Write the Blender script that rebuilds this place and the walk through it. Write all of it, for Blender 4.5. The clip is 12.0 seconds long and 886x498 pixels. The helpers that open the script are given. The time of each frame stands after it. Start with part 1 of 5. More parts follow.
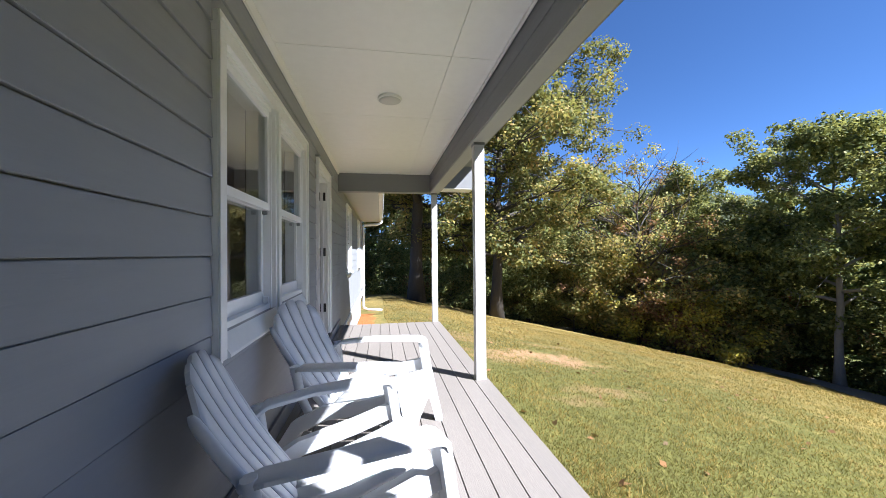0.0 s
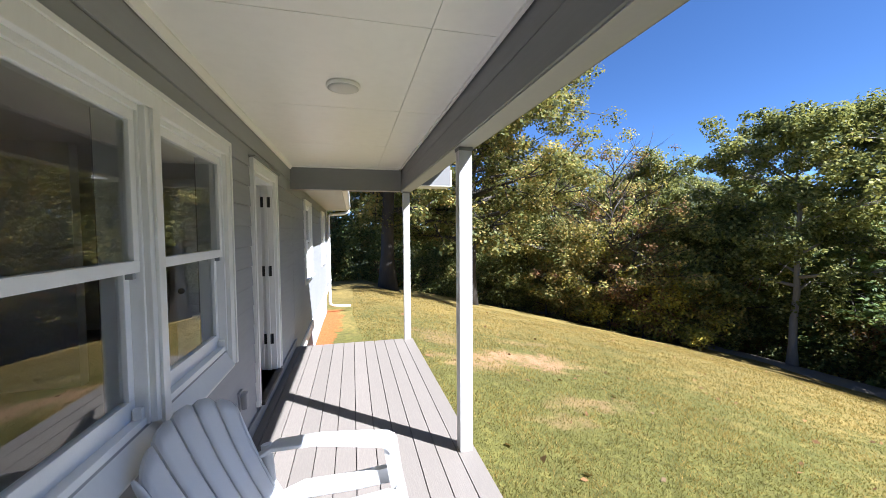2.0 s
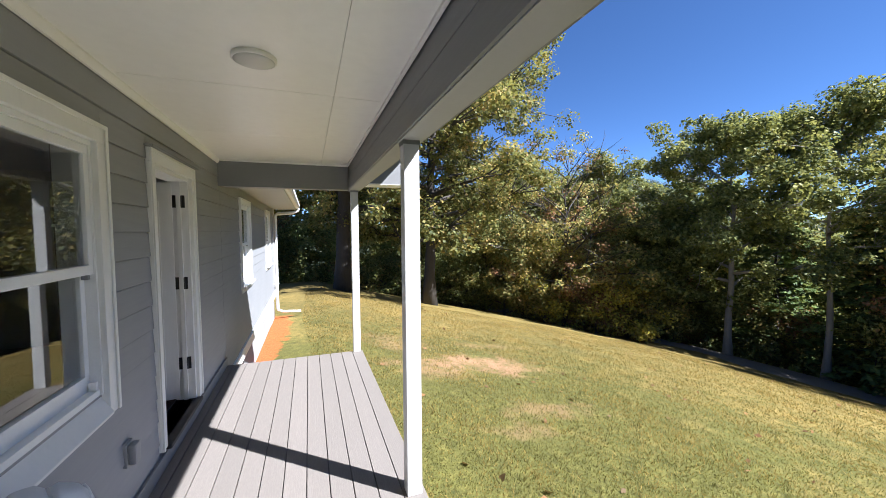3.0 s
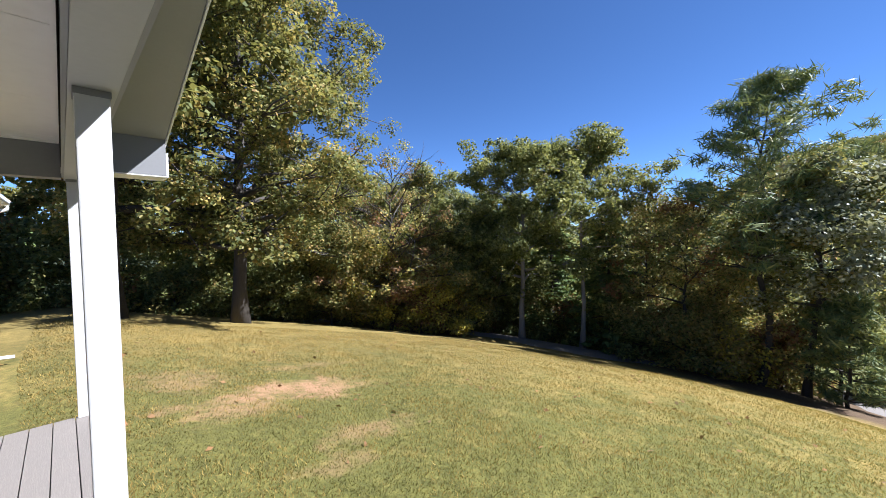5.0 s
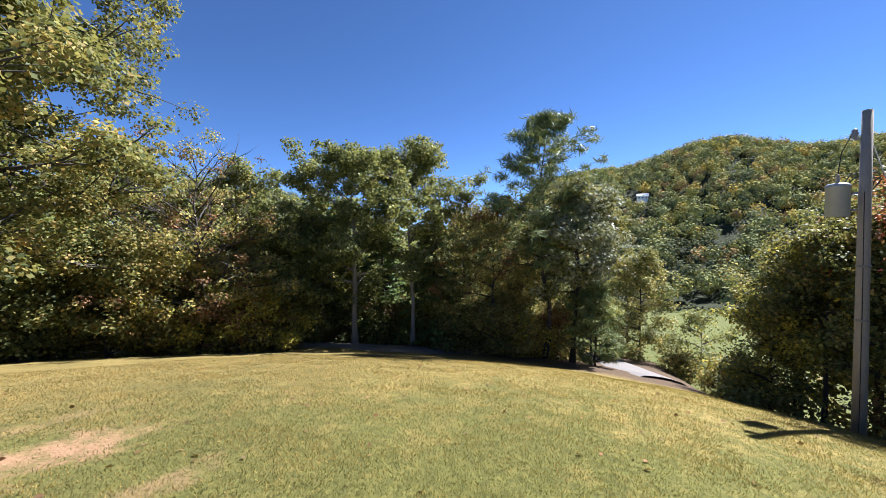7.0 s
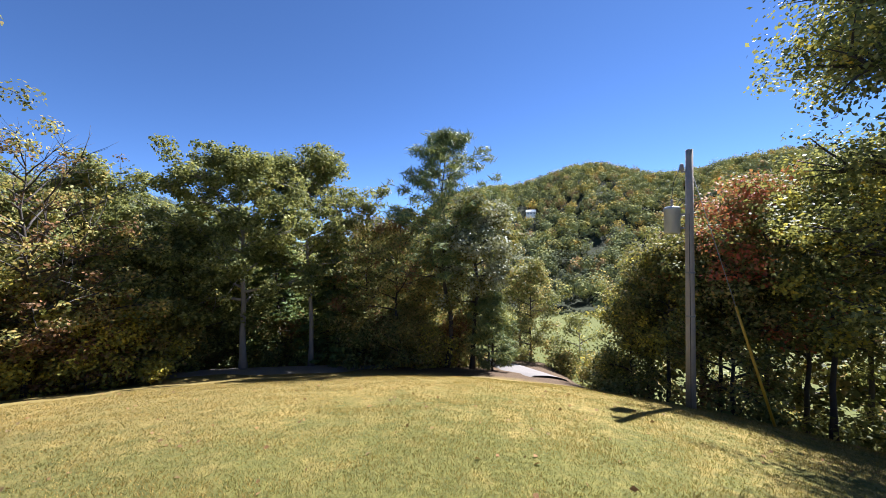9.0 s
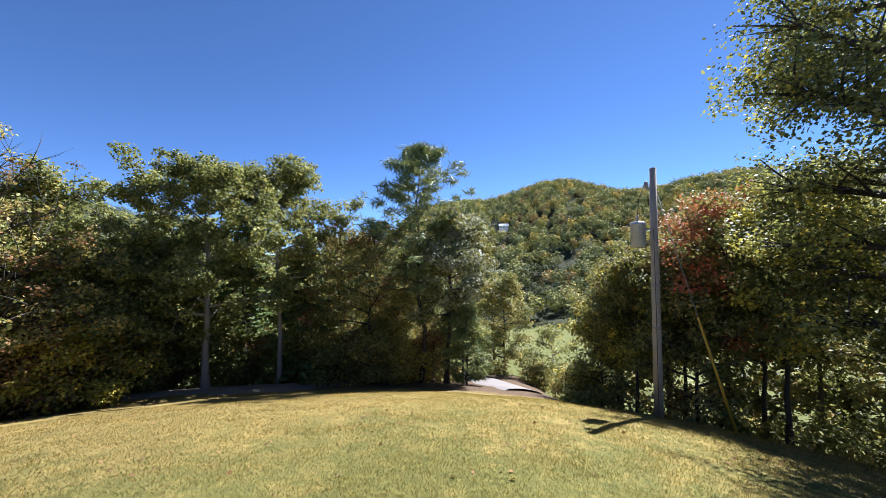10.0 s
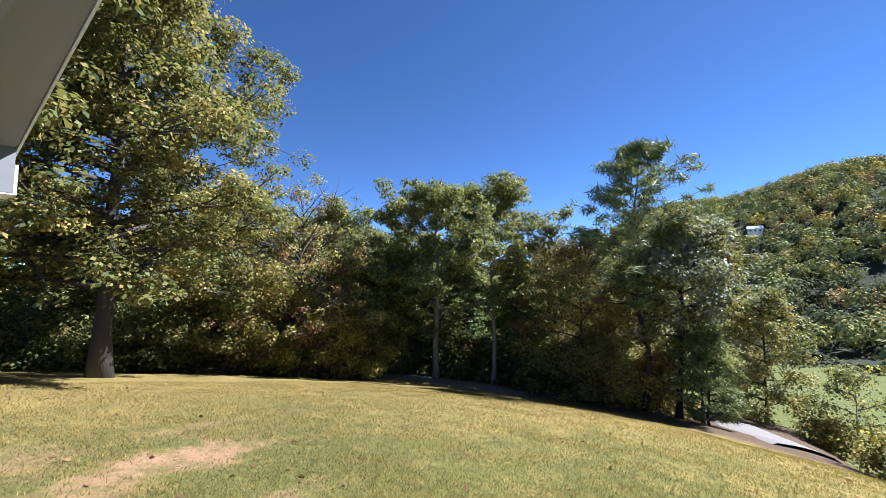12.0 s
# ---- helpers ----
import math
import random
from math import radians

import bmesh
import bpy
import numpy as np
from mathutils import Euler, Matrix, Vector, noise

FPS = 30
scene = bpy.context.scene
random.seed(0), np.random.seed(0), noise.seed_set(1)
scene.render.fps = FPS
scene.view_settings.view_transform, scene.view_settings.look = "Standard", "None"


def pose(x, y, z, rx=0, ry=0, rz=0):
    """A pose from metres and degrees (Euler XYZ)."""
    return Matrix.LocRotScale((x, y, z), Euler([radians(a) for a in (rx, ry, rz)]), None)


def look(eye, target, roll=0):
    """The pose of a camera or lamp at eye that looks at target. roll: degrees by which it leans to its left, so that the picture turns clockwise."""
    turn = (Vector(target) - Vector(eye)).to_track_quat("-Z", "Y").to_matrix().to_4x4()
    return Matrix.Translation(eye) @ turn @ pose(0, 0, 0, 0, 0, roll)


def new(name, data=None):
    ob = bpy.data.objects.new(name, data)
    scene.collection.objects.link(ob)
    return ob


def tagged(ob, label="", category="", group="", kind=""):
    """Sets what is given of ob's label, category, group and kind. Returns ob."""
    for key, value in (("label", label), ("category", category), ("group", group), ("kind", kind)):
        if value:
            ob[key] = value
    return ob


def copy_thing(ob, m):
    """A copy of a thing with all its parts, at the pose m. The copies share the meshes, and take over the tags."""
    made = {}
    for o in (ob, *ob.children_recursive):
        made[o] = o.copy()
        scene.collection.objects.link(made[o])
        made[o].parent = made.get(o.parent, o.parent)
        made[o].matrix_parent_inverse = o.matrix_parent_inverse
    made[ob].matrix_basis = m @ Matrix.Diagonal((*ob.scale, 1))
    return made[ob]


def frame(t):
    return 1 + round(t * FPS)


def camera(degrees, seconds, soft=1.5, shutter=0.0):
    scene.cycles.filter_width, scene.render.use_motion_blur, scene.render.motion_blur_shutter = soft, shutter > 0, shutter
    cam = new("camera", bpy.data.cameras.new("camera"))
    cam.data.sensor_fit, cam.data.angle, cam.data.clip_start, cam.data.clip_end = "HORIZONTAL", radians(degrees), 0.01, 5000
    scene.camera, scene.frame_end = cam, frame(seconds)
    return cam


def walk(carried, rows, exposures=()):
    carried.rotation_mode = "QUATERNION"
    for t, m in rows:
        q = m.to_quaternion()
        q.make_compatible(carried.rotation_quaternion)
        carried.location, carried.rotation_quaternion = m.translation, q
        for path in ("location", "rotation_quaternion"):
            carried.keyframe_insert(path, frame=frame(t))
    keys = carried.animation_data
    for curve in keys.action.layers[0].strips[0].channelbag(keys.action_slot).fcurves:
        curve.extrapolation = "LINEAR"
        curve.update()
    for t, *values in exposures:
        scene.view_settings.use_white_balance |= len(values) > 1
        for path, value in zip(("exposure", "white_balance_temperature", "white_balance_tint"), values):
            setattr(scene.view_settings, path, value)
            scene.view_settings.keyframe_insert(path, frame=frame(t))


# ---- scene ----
cam = camera(100.3, 12.0, soft=0.8)
PATH = [
    (0, (0.663, -3.182, 1.127), (0.993, -1.209, 1.149), -0.5),
    (0.5, (0.709, -2.974, 1.232), (1.064, -1.006, 1.244), -0.4),
    (1, (0.7, -2.793, 1.327), (1.071, -0.828, 1.315), -0.3),
    (1.5, (0.73, -2.633, 1.421), (1.139, -0.676, 1.344), -0.2),
    (2, (0.779, -2.412, 1.541), (1.254, -0.471, 1.448), -0.4),
    (2.5, (0.845, -2.229, 1.574), (1.398, -0.31, 1.466), -0.5),
    (2.7, (0.884, -2.169, 1.587), (1.488, -0.265, 1.479), -0.4),
    (4.3, (1.361, -1.793, 1.606), (2.472, -0.131, 1.522), -0.8),
    (4.5, (1.388, -1.78, 1.607), (2.596, -0.188, 1.522), -0.7),
    (5, (1.44, -1.758, 1.602), (2.874, -0.366, 1.521), -0.6),
    (5.5, (1.483, -1.767, 1.612), (3.092, -0.582, 1.535), -0.6),
    (6, (1.491, -1.843, 1.599), (3.226, -0.852, 1.529), -1.0),
    (6.5, (1.551, -1.82, 1.643), (3.377, -1.008, 1.569), -0.6),
    (7, (1.555, -1.825, 1.649), (3.448, -1.184, 1.581), -0.6),
    (7.2, (1.547, -1.839, 1.637), (3.461, -1.263, 1.584), -0.5),
    (9, (1.554, -1.857, 1.674), (3.549, -1.724, 1.665), -0.6),
    (9.5, (1.567, -1.857, 1.674), (3.567, -1.84, 1.691), -0.6),
    (10, (1.574, -1.833, 1.675), (3.573, -1.841, 1.736), -0.5),
    (10.5, (1.559, -1.801, 1.672), (3.555, -1.733, 1.778), -0.5),
    (11, (1.535, -1.754, 1.672), (3.497, -1.386, 1.792), -0.5),
    (11.5, (1.49, -1.619, 1.652), (3.344, -0.879, 1.777), -0.1),
    (12, (1.452, -1.498, 1.614), (3.17, -0.481, 1.736), 0.2),
]
walk(cam, [(t, look(eye, target, roll)) for t, eye, target, roll in PATH], [(0.0, 2.38, 5600, 13), (2.0, 2.42, 5650, 13), (2.7, 2.32, 5650, 13), (4.4, 2.1, 5600, 14), (5.5, 2.05, 5600, 14), (9.0, 2.16, 5750, 16), (12.0, 2.07, 5450, 14)])

# ---- world, sun ----
SUN_FROM = Vector((0.747, -0.664, 0.0)).normalized()
SUN_EL = radians(47.5)
world = bpy.data.worlds.new("sky")
scene.world = world
world.use_nodes = True
_n = world.node_tree.nodes
_sky = _n.new("ShaderNodeTexSky")
_sky.sky_type = "NISHITA"
_sky.sun_disc = False
_sky.sun_elevation = SUN_EL
_sky.sun_rotation = math.atan2(SUN_FROM.x, SUN_FROM.y)
_sky.altitude = 2500.0
_sky.air_density = 0.64
_sky.dust_density = 0.05
_sky.ozone_density = 4.0
_n["Background"].inputs["Strength"].default_value = 0.047
_rich = _n.new("ShaderNodeHueSaturation")
_rich.inputs["Saturation"].default_value = 1.06
_rich.inputs["Value"].default_value = 1.0
world.node_tree.links.new(_sky.outputs["Color"], _rich.inputs["Color"])
world.node_tree.links.new(_rich.outputs["Color"], _n["Background"].inputs["Color"])
sun = new("sun", bpy.data.lights.new("sun", "SUN"))
sun.data.energy, sun.data.angle, sun.data.color = 3.75, radians(0.53), (1.0, 0.95, 0.87)
_d = Vector((SUN_FROM.x * math.cos(SUN_EL), SUN_FROM.y * math.cos(SUN_EL), math.sin(SUN_EL)))
sun.matrix_world = look((0, 0, 40), (-_d.x, -_d.y, 40 - _d.z))


# ---- materials ----
class Mat:
    """A small wrapper for building node materials."""

    def __init__(self, name, rough=0.6, metal=0.0, spec=0.5):
        self.m = bpy.data.materials.new(name)
        self.m.use_nodes = True
        self.t = self.m.node_tree
        self.b = self.t.nodes["Principled BSDF"]
        self.b.inputs["Roughness"].default_value = rough
        self.b.inputs["Metallic"].default_value = metal
        self.b.inputs["Specular IOR Level"].default_value = spec
        self.co = None

    def node(self, kind, **sets):
        n = self.t.nodes.new(kind)
        for k, v in sets.items():
            n.inputs[k.replace("_", " ")].default_value = v
        return n

    def link(self, a, b):
        self.t.links.new(a, b)

    def coords(self, scale=(1, 1, 1)):
        if self.co is None:
            self.co = self.t.nodes.new("ShaderNodeTexCoord")
        mp = self.t.nodes.new("ShaderNodeMapping")
        mp.inputs["Scale"].default_value = scale
        self.link(self.co.outputs["Object"], mp.inputs["Vector"])
        return mp.outputs["Vector"]

    def noise(self, scale, detail=4.0, rough=0.55, stretch=(1, 1, 1), distort=0.0):
        n = self.node("ShaderNodeTexNoise", Scale=scale, Detail=detail, Roughness=rough, Distortion=distort)
        self.link(self.coords(stretch), n.inputs["Vector"])
        return n.outputs["Fac"]

    def ramp(self, fac, stops):
        r = self.t.nodes.new("ShaderNodeValToRGB")
        e = r.color_ramp.elements
        while len(e) < len(stops):
            e.new(0.5)
        for el, (p, c) in zip(e, stops):
            el.position, el.color = p, (*c, 1.0)
        self.link(fac, r.inputs["Fac"])
        return r.outputs["Color"]

    def mix(self, fac, a, b, mode="MIX"):
        n = self.t.nodes.new("ShaderNodeMix")
        n.data_type, n.blend_type = "RGBA", mode
        for sock, v in ((n.inputs[0], fac), (n.inputs[6], a), (n.inputs[7], b)):
            if isinstance(v, (int, float)):
                sock.default_value = v
            elif isinstance(v, tuple):
                sock.default_value = (*v, 1.0)
            else:
                self.link(v, sock)
        return n.outputs[2]

    def math(self, op, a, b=0.0, c=0.0, clamp=False):
        n = self.t.nodes.new("ShaderNodeMath")
        n.operation, n.use_clamp = op, clamp
        for sock, v in zip(n.inputs, (a, b, c)):
            if isinstance(v, (int, float)):
                sock.default_value = v
            else:
                self.link(v, sock)
        return n.outputs[0]

    def color(self, c):
        if isinstance(c, tuple):
            self.b.inputs["Base Color"].default_value = (*c, 1.0)
        else:
            self.link(c, self.b.inputs["Base Color"])
        return self

    def roughness(self, fac, lo, hi):
        n = self.node("ShaderNodeMapRange")
        n.inputs["To Min"].default_value, n.inputs["To Max"].default_value = lo, hi
        self.link(fac, n.inputs["Value"])
        self.link(n.outputs[0], self.b.inputs["Roughness"])

    def bump(self, height, strength=0.3, distance=0.01):
        n = self.node("ShaderNodeBump", Strength=strength, Distance=distance)
        self.link(height, n.inputs["Height"])
        self.link(n.outputs[0], self.b.inputs["Normal"])

    def piece_random(self):
        return self.t.nodes.new("ShaderNodeObjectInfo").outputs["Random"]

    def island_random(self):
        return self.t.nodes.new("ShaderNodeNewGeometry").outputs["Random Per Island"]


def painted(name, base, grime, rough=0.5, grain=60.0, stretch=(1, 1, 1), bump=0.08, spread=0.06):
    """Paint over wood, plaster or metal: a little uneven in tone, slightly dirty, with fine relief."""
    m = Mat(name, rough)
    big = m.noise(1.3, 3.0)
    fine = m.noise(grain, 4.0, 0.6, stretch)
    c = m.mix(m.ramp(big, [(0.35, (0, 0, 0)), (0.75, (1, 1, 1))]), base, grime)
    dark = tuple(v * (1 - spread) for v in base)
    c = m.mix(m.math("MULTIPLY", m.ramp(fine, [(0.4, (0, 0, 0)), (0.7, (1, 1, 1))]), 0.5), c, dark)
    m.color(c)
    m.roughness(fine, rough - 0.08, rough + 0.12)
    m.bump(fine, bump, 0.004)
    return m.m


M = {}
M["siding"] = painted("siding_paint", (0.305, 0.315, 0.33), (0.278, 0.286, 0.30), 0.5, 22.0, (1, 0.12, 1.6), 0.35)
M["beam"] = painted("beam_paint", (0.225, 0.228, 0.234), (0.205, 0.207, 0.212), 0.5, 30.0, (1, 0.15, 1.5), 0.2)
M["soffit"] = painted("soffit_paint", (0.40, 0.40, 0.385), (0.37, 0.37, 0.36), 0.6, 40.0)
# soffit paint darkened for the rake, its deeper shade put into the colour
M["soffit_dimmed"] = painted("soffit_paint_dimmed", (0.30, 0.30, 0.29), (0.275, 0.275, 0.265), 0.6, 40.0)
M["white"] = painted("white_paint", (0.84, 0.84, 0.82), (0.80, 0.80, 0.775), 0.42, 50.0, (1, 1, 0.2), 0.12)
# the trim's white again, darkened in colour so sunlit posts do not blow out
M["post"] = painted("white_paint_dimmed", (0.56, 0.56, 0.55), (0.52, 0.52, 0.50), 0.42, 50.0, (1, 1, 0.2), 0.12)
M["vinyl"] = painted("white_vinyl", (0.89, 0.90, 0.90), (0.86, 0.86, 0.85), 0.32, 90.0, bump=0.03)
M["ceiling"] = painted("ceiling_paint", (0.91, 0.895, 0.84), (0.885, 0.87, 0.815), 0.4, 14.0, bump=0.04)
M["plastic"] = painted("chair_plastic", (0.66, 0.67, 0.685), (0.62, 0.63, 0.645), 0.42, 120.0, bump=0.06)
M["foundation"] = painted("foundation_paint", (0.36, 0.37, 0.39), (0.28, 0.28, 0.29), 0.8, 35.0, bump=0.5)
M["black"] = painted("black_metal", (0.02, 0.02, 0.022), (0.03, 0.03, 0.03), 0.4, 80.0)
M["threshold"] = painted("dark_threshold_and_gaps", (0.035, 0.03, 0.028), (0.05, 0.045, 0.04), 0.5, 30.0)
M["greybox"] = painted("outlet_cover", (0.30, 0.31, 0.32), (0.26, 0.26, 0.27), 0.4, 60.0)
M["room_wall"] = painted("room_wall", (0.80, 0.80, 0.79), (0.77, 0.77, 0.76), 0.7, 20.0)
M["room_white"] = painted("room_white", (0.75, 0.75, 0.73), (0.72, 0.72, 0.70), 0.6, 20.0)
M["room_floor"] = painted("room_floor", (0.20, 0.175, 0.155), (0.17, 0.15, 0.135), 0.4, 20.0, (1, 0.1, 1))
M["shingle"] = painted("roof_shingle", (0.07, 0.07, 0.075), (0.10, 0.095, 0.09), 0.9, 60.0, bump=0.8)
M["galv"] = painted("transformer_grey", (0.42, 0.44, 0.44), (0.34, 0.35, 0.34), 0.45, 25.0)
M["ceramic"] = painted("ceramic", (0.30, 0.27, 0.25), (0.36, 0.33, 0.30), 0.25, 30.0)
M["cable"] = painted("black_cable", (0.015, 0.015, 0.016), (0.02, 0.02, 0.02), 0.55, 60.0)
M["yellow"] = painted("yellow_guard", (0.62, 0.36, 0.02), (0.5, 0.3, 0.03), 0.45, 30.0)
M["steel"] = painted("steel_wire", (0.25, 0.25, 0.25), (0.2, 0.2, 0.2), 0.4, 60.0)
M["dark_glass"] = painted("far_window", (0.02, 0.025, 0.03), (0.03, 0.035, 0.04), 0.1, 60.0)


def deck_material():
    m = Mat("composite_deck", 0.6)
    grain = m.noise(9.0, 6.0, 0.65, (9.0, 0.55, 1.0), 1.6)
    fine = m.noise(120.0, 3.0, 0.6, (1, 0.15, 1))
    blot = m.noise(2.2, 3.0)
    tone = m.ramp(m.piece_random(), [(0.0, (0.188, 0.168, 0.15)), (1.0, (0.214, 0.19, 0.17))])
    lines = m.ramp(grain, [(0.42, (0, 0, 0)), (0.5, (1, 1, 1)), (0.58, (0, 0, 0))])
    c = m.mix(m.math("MULTIPLY", lines, 0.35), tone, (0.125, 0.112, 0.103))
    c = m.mix(m.math("MULTIPLY", m.ramp(blot, [(0.45, (0, 0, 0)), (0.75, (1, 1, 1))]), 0.3), c, (0.175, 0.158, 0.145))
    m.color(c)
    m.roughness(fine, 0.5, 0.75)
    m.bump(m.math("ADD", m.math("MULTIPLY", grain, 0.7), m.math("MULTIPLY", fine, 0.3)), 0.35, 0.006)
    return m.m


M["deck"] = deck_material()


def glass_material():
    m = Mat("window_glass", 0.0)
    m.b.inputs["Transmission Weight"].default_value = 1.0
    m.b.inputs["IOR"].default_value = 1.5
    m.color((0.93, 0.96, 0.95))
    return m.m


M["glass"] = glass_material()


def lamp_material(name, strength, colour=(1.0, 0.97, 0.93)):
    m = Mat(name, 0.4)
    m.color((0.85, 0.84, 0.80))
    m.b.inputs["Emission Color"].default_value = (*colour, 1.0)
    m.b.inputs["Emission Strength"].default_value = strength
    return m.m


M["room_lamp"] = lamp_material("lit_downlight", 1100.0)


def lamp_glass():
    m = Mat("opal_lamp", 0.35)
    m.color(m.mix(m.noise(6.0), (0.62, 0.61, 0.57), (0.56, 0.55, 0.51)))
    return m.m


M["opal"] = lamp_glass()


def leaf_material(name, stops, translucent=0.4, rough=0.55, gain=2.7, spec=0.16):
    m = Mat(name, rough, spec=spec)
    c = m.ramp(m.island_random(), [(p, tuple(v * gain for v in col)) for p, col in stops])
    m.color(c)
    tr = m.t.nodes.new("ShaderNodeBsdfTranslucent")
    hue = m.mix(0.5, c, (0.34, 0.31, 0.06))
    m.link(hue, tr.inputs["Color"])
    mx = m.t.nodes.new("ShaderNodeMixShader")
    mx.inputs[0].default_value = translucent
    m.link(m.b.outputs[0], mx.inputs[1])
    m.link(tr.outputs[0], mx.inputs[2])
    m.link(mx.outputs[0], m.t.nodes["Material Output"].inputs["Surface"])
    return m.m


def spread(*cols):
    return [(i / max(1, len(cols) - 1), c) for i, c in enumerate(cols)]


M["leaf_oak"] = leaf_material("oak_leaves", spread((0.016, 0.021, 0.008), (0.04, 0.05, 0.018), (0.072, 0.08, 0.027), (0.108, 0.102, 0.033), (0.14, 0.098, 0.034)), gain=2.4)
M["leaf_green"] = leaf_material("green_leaves", spread((0.018, 0.025, 0.010), (0.05, 0.064, 0.022), (0.085, 0.096, 0.032), (0.16, 0.155, 0.055)))
M["leaf_yellow"] = leaf_material("yellowing_leaves", spread((0.058, 0.07, 0.026), (0.095, 0.102, 0.036), (0.14, 0.126, 0.042), (0.21, 0.16, 0.048), (0.15, 0.098, 0.046)))
M["leaf_gold"] = leaf_material("gold_leaves", spread((0.09, 0.10, 0.025), (0.17, 0.16, 0.03), (0.32, 0.25, 0.035), (0.11, 0.12, 0.03)))
M["leaf_red"] = leaf_material("red_leaves", spread((0.09, 0.045, 0.025), (0.18, 0.055, 0.03), (0.26, 0.05, 0.03), (0.14, 0.075, 0.035)), 0.3)
M["leaf_silver"] = leaf_material("silvery_leaves", spread((0.05, 0.06, 0.035), (0.09, 0.10, 0.06), (0.12, 0.125, 0.085), (0.14, 0.145, 0.105)), 0.25, 0.5)
M["needles"] = leaf_material("pine_needles", spread((0.025, 0.045, 0.022), (0.045, 0.07, 0.03), (0.075, 0.095, 0.035), (0.11, 0.11, 0.04)), 0.2)
M["hemlock"] = leaf_material("hemlock_sprays", spread((0.03, 0.048, 0.02), (0.05, 0.078, 0.028), (0.085, 0.11, 0.036)), 0.35)
M["brown"] = leaf_material("brown_leaves", spread((0.10, 0.055, 0.03), (0.17, 0.09, 0.045), (0.24, 0.13, 0.06), (0.14, 0.10, 0.06)), 0.2, 0.85, 1.2, 0.1)
M["hill_green"] = leaf_material("hill_green", spread((0.06, 0.07, 0.034), (0.085, 0.094, 0.038), (0.115, 0.115, 0.048)), 0.1, 0.9, 3.0, 0.05)
M["hill_olive"] = leaf_material("hill_olive", spread((0.08, 0.09, 0.03), (0.12, 0.115, 0.035), (0.15, 0.13, 0.04)), 0.1, 0.9, 3.0, 0.05)
M["hill_gold"] = leaf_material("hill_gold", spread((0.13, 0.11, 0.03), (0.19, 0.15, 0.035), (0.22, 0.14, 0.04)), 0.1, 0.9, 3.0, 0.05)
M["hill_rust"] = leaf_material("hill_rust", spread((0.12, 0.075, 0.03), (0.15, 0.095, 0.04), (0.11, 0.08, 0.04)), 0.1, 0.9, 3.0, 0.05)
M["hill_dark"] = leaf_material("hill_dark", spread((0.036, 0.046, 0.026), (0.055, 0.064, 0.032), (0.075, 0.08, 0.038)), 0.1, 0.9, 2.1, 0.05)


def bark_material(name, a, b, scale=14.0):
    m = Mat(name, 0.9)
    n = m.noise(scale, 6.0, 0.7, (1, 1, 0.18), 0.6)
    big = m.noise(1.6, 3.0)
    c = m.mix(n, a, b)
    c = m.mix(m.math("MULTIPLY", big, 0.35), c, tuple(v * 0.6 for v in a))
    m.color(c)
    m.bump(n, 0.8, 0.03)
    return m.m


M["bark_dark"] = bark_material("dark_bark", (0.035, 0.03, 0.026), (0.09, 0.078, 0.066))
M["bark_pale"] = bark_material("pale_bark", (0.20, 0.18, 0.16), (0.42, 0.39, 0.35))
M["pole_wood"] = bark_material("weathered_pole", (0.29, 0.255, 0.22), (0.50, 0.45, 0.40), 20.0)


# ---- terrain shape ----
HUB = (1.5, -1.9)


def ss(a, b, v):
    t = min(1.0, max(0.0, (v - a) / (b - a)))
    return t * t * (3 - 2 * t)


def bearing_of(x, y):
    return math.degrees(math.atan2(x - HUB[0], y - HUB[1]))


def at(bearing, r):
    """Plan place at a compass-like bearing (degrees clockwise from +y) and a distance from the porch corner."""
    return HUB[0] + r * math.sin(radians(bearing)), HUB[1] + r * math.cos(radians(bearing))


def crest(b):
    """How steeply the lawn falls away towards its brow, and how far off the brow is."""
    b = b % 360
    if b > 150:
        u = ss(150, 345, b)
        p = crest(149.9), crest(0.0)
        return tuple(p[0][i] * (1 - u) + p[1][i] * u for i in range(2))
    q = b / 100
    fall = 0.1294 + 0.4424 * q - 0.2685 * q * q + 0.0527 * q ** 3
    return fall, 34.0 - 10.0 * ss(0, 60, b) - 5.0 * ss(60, 120, b)


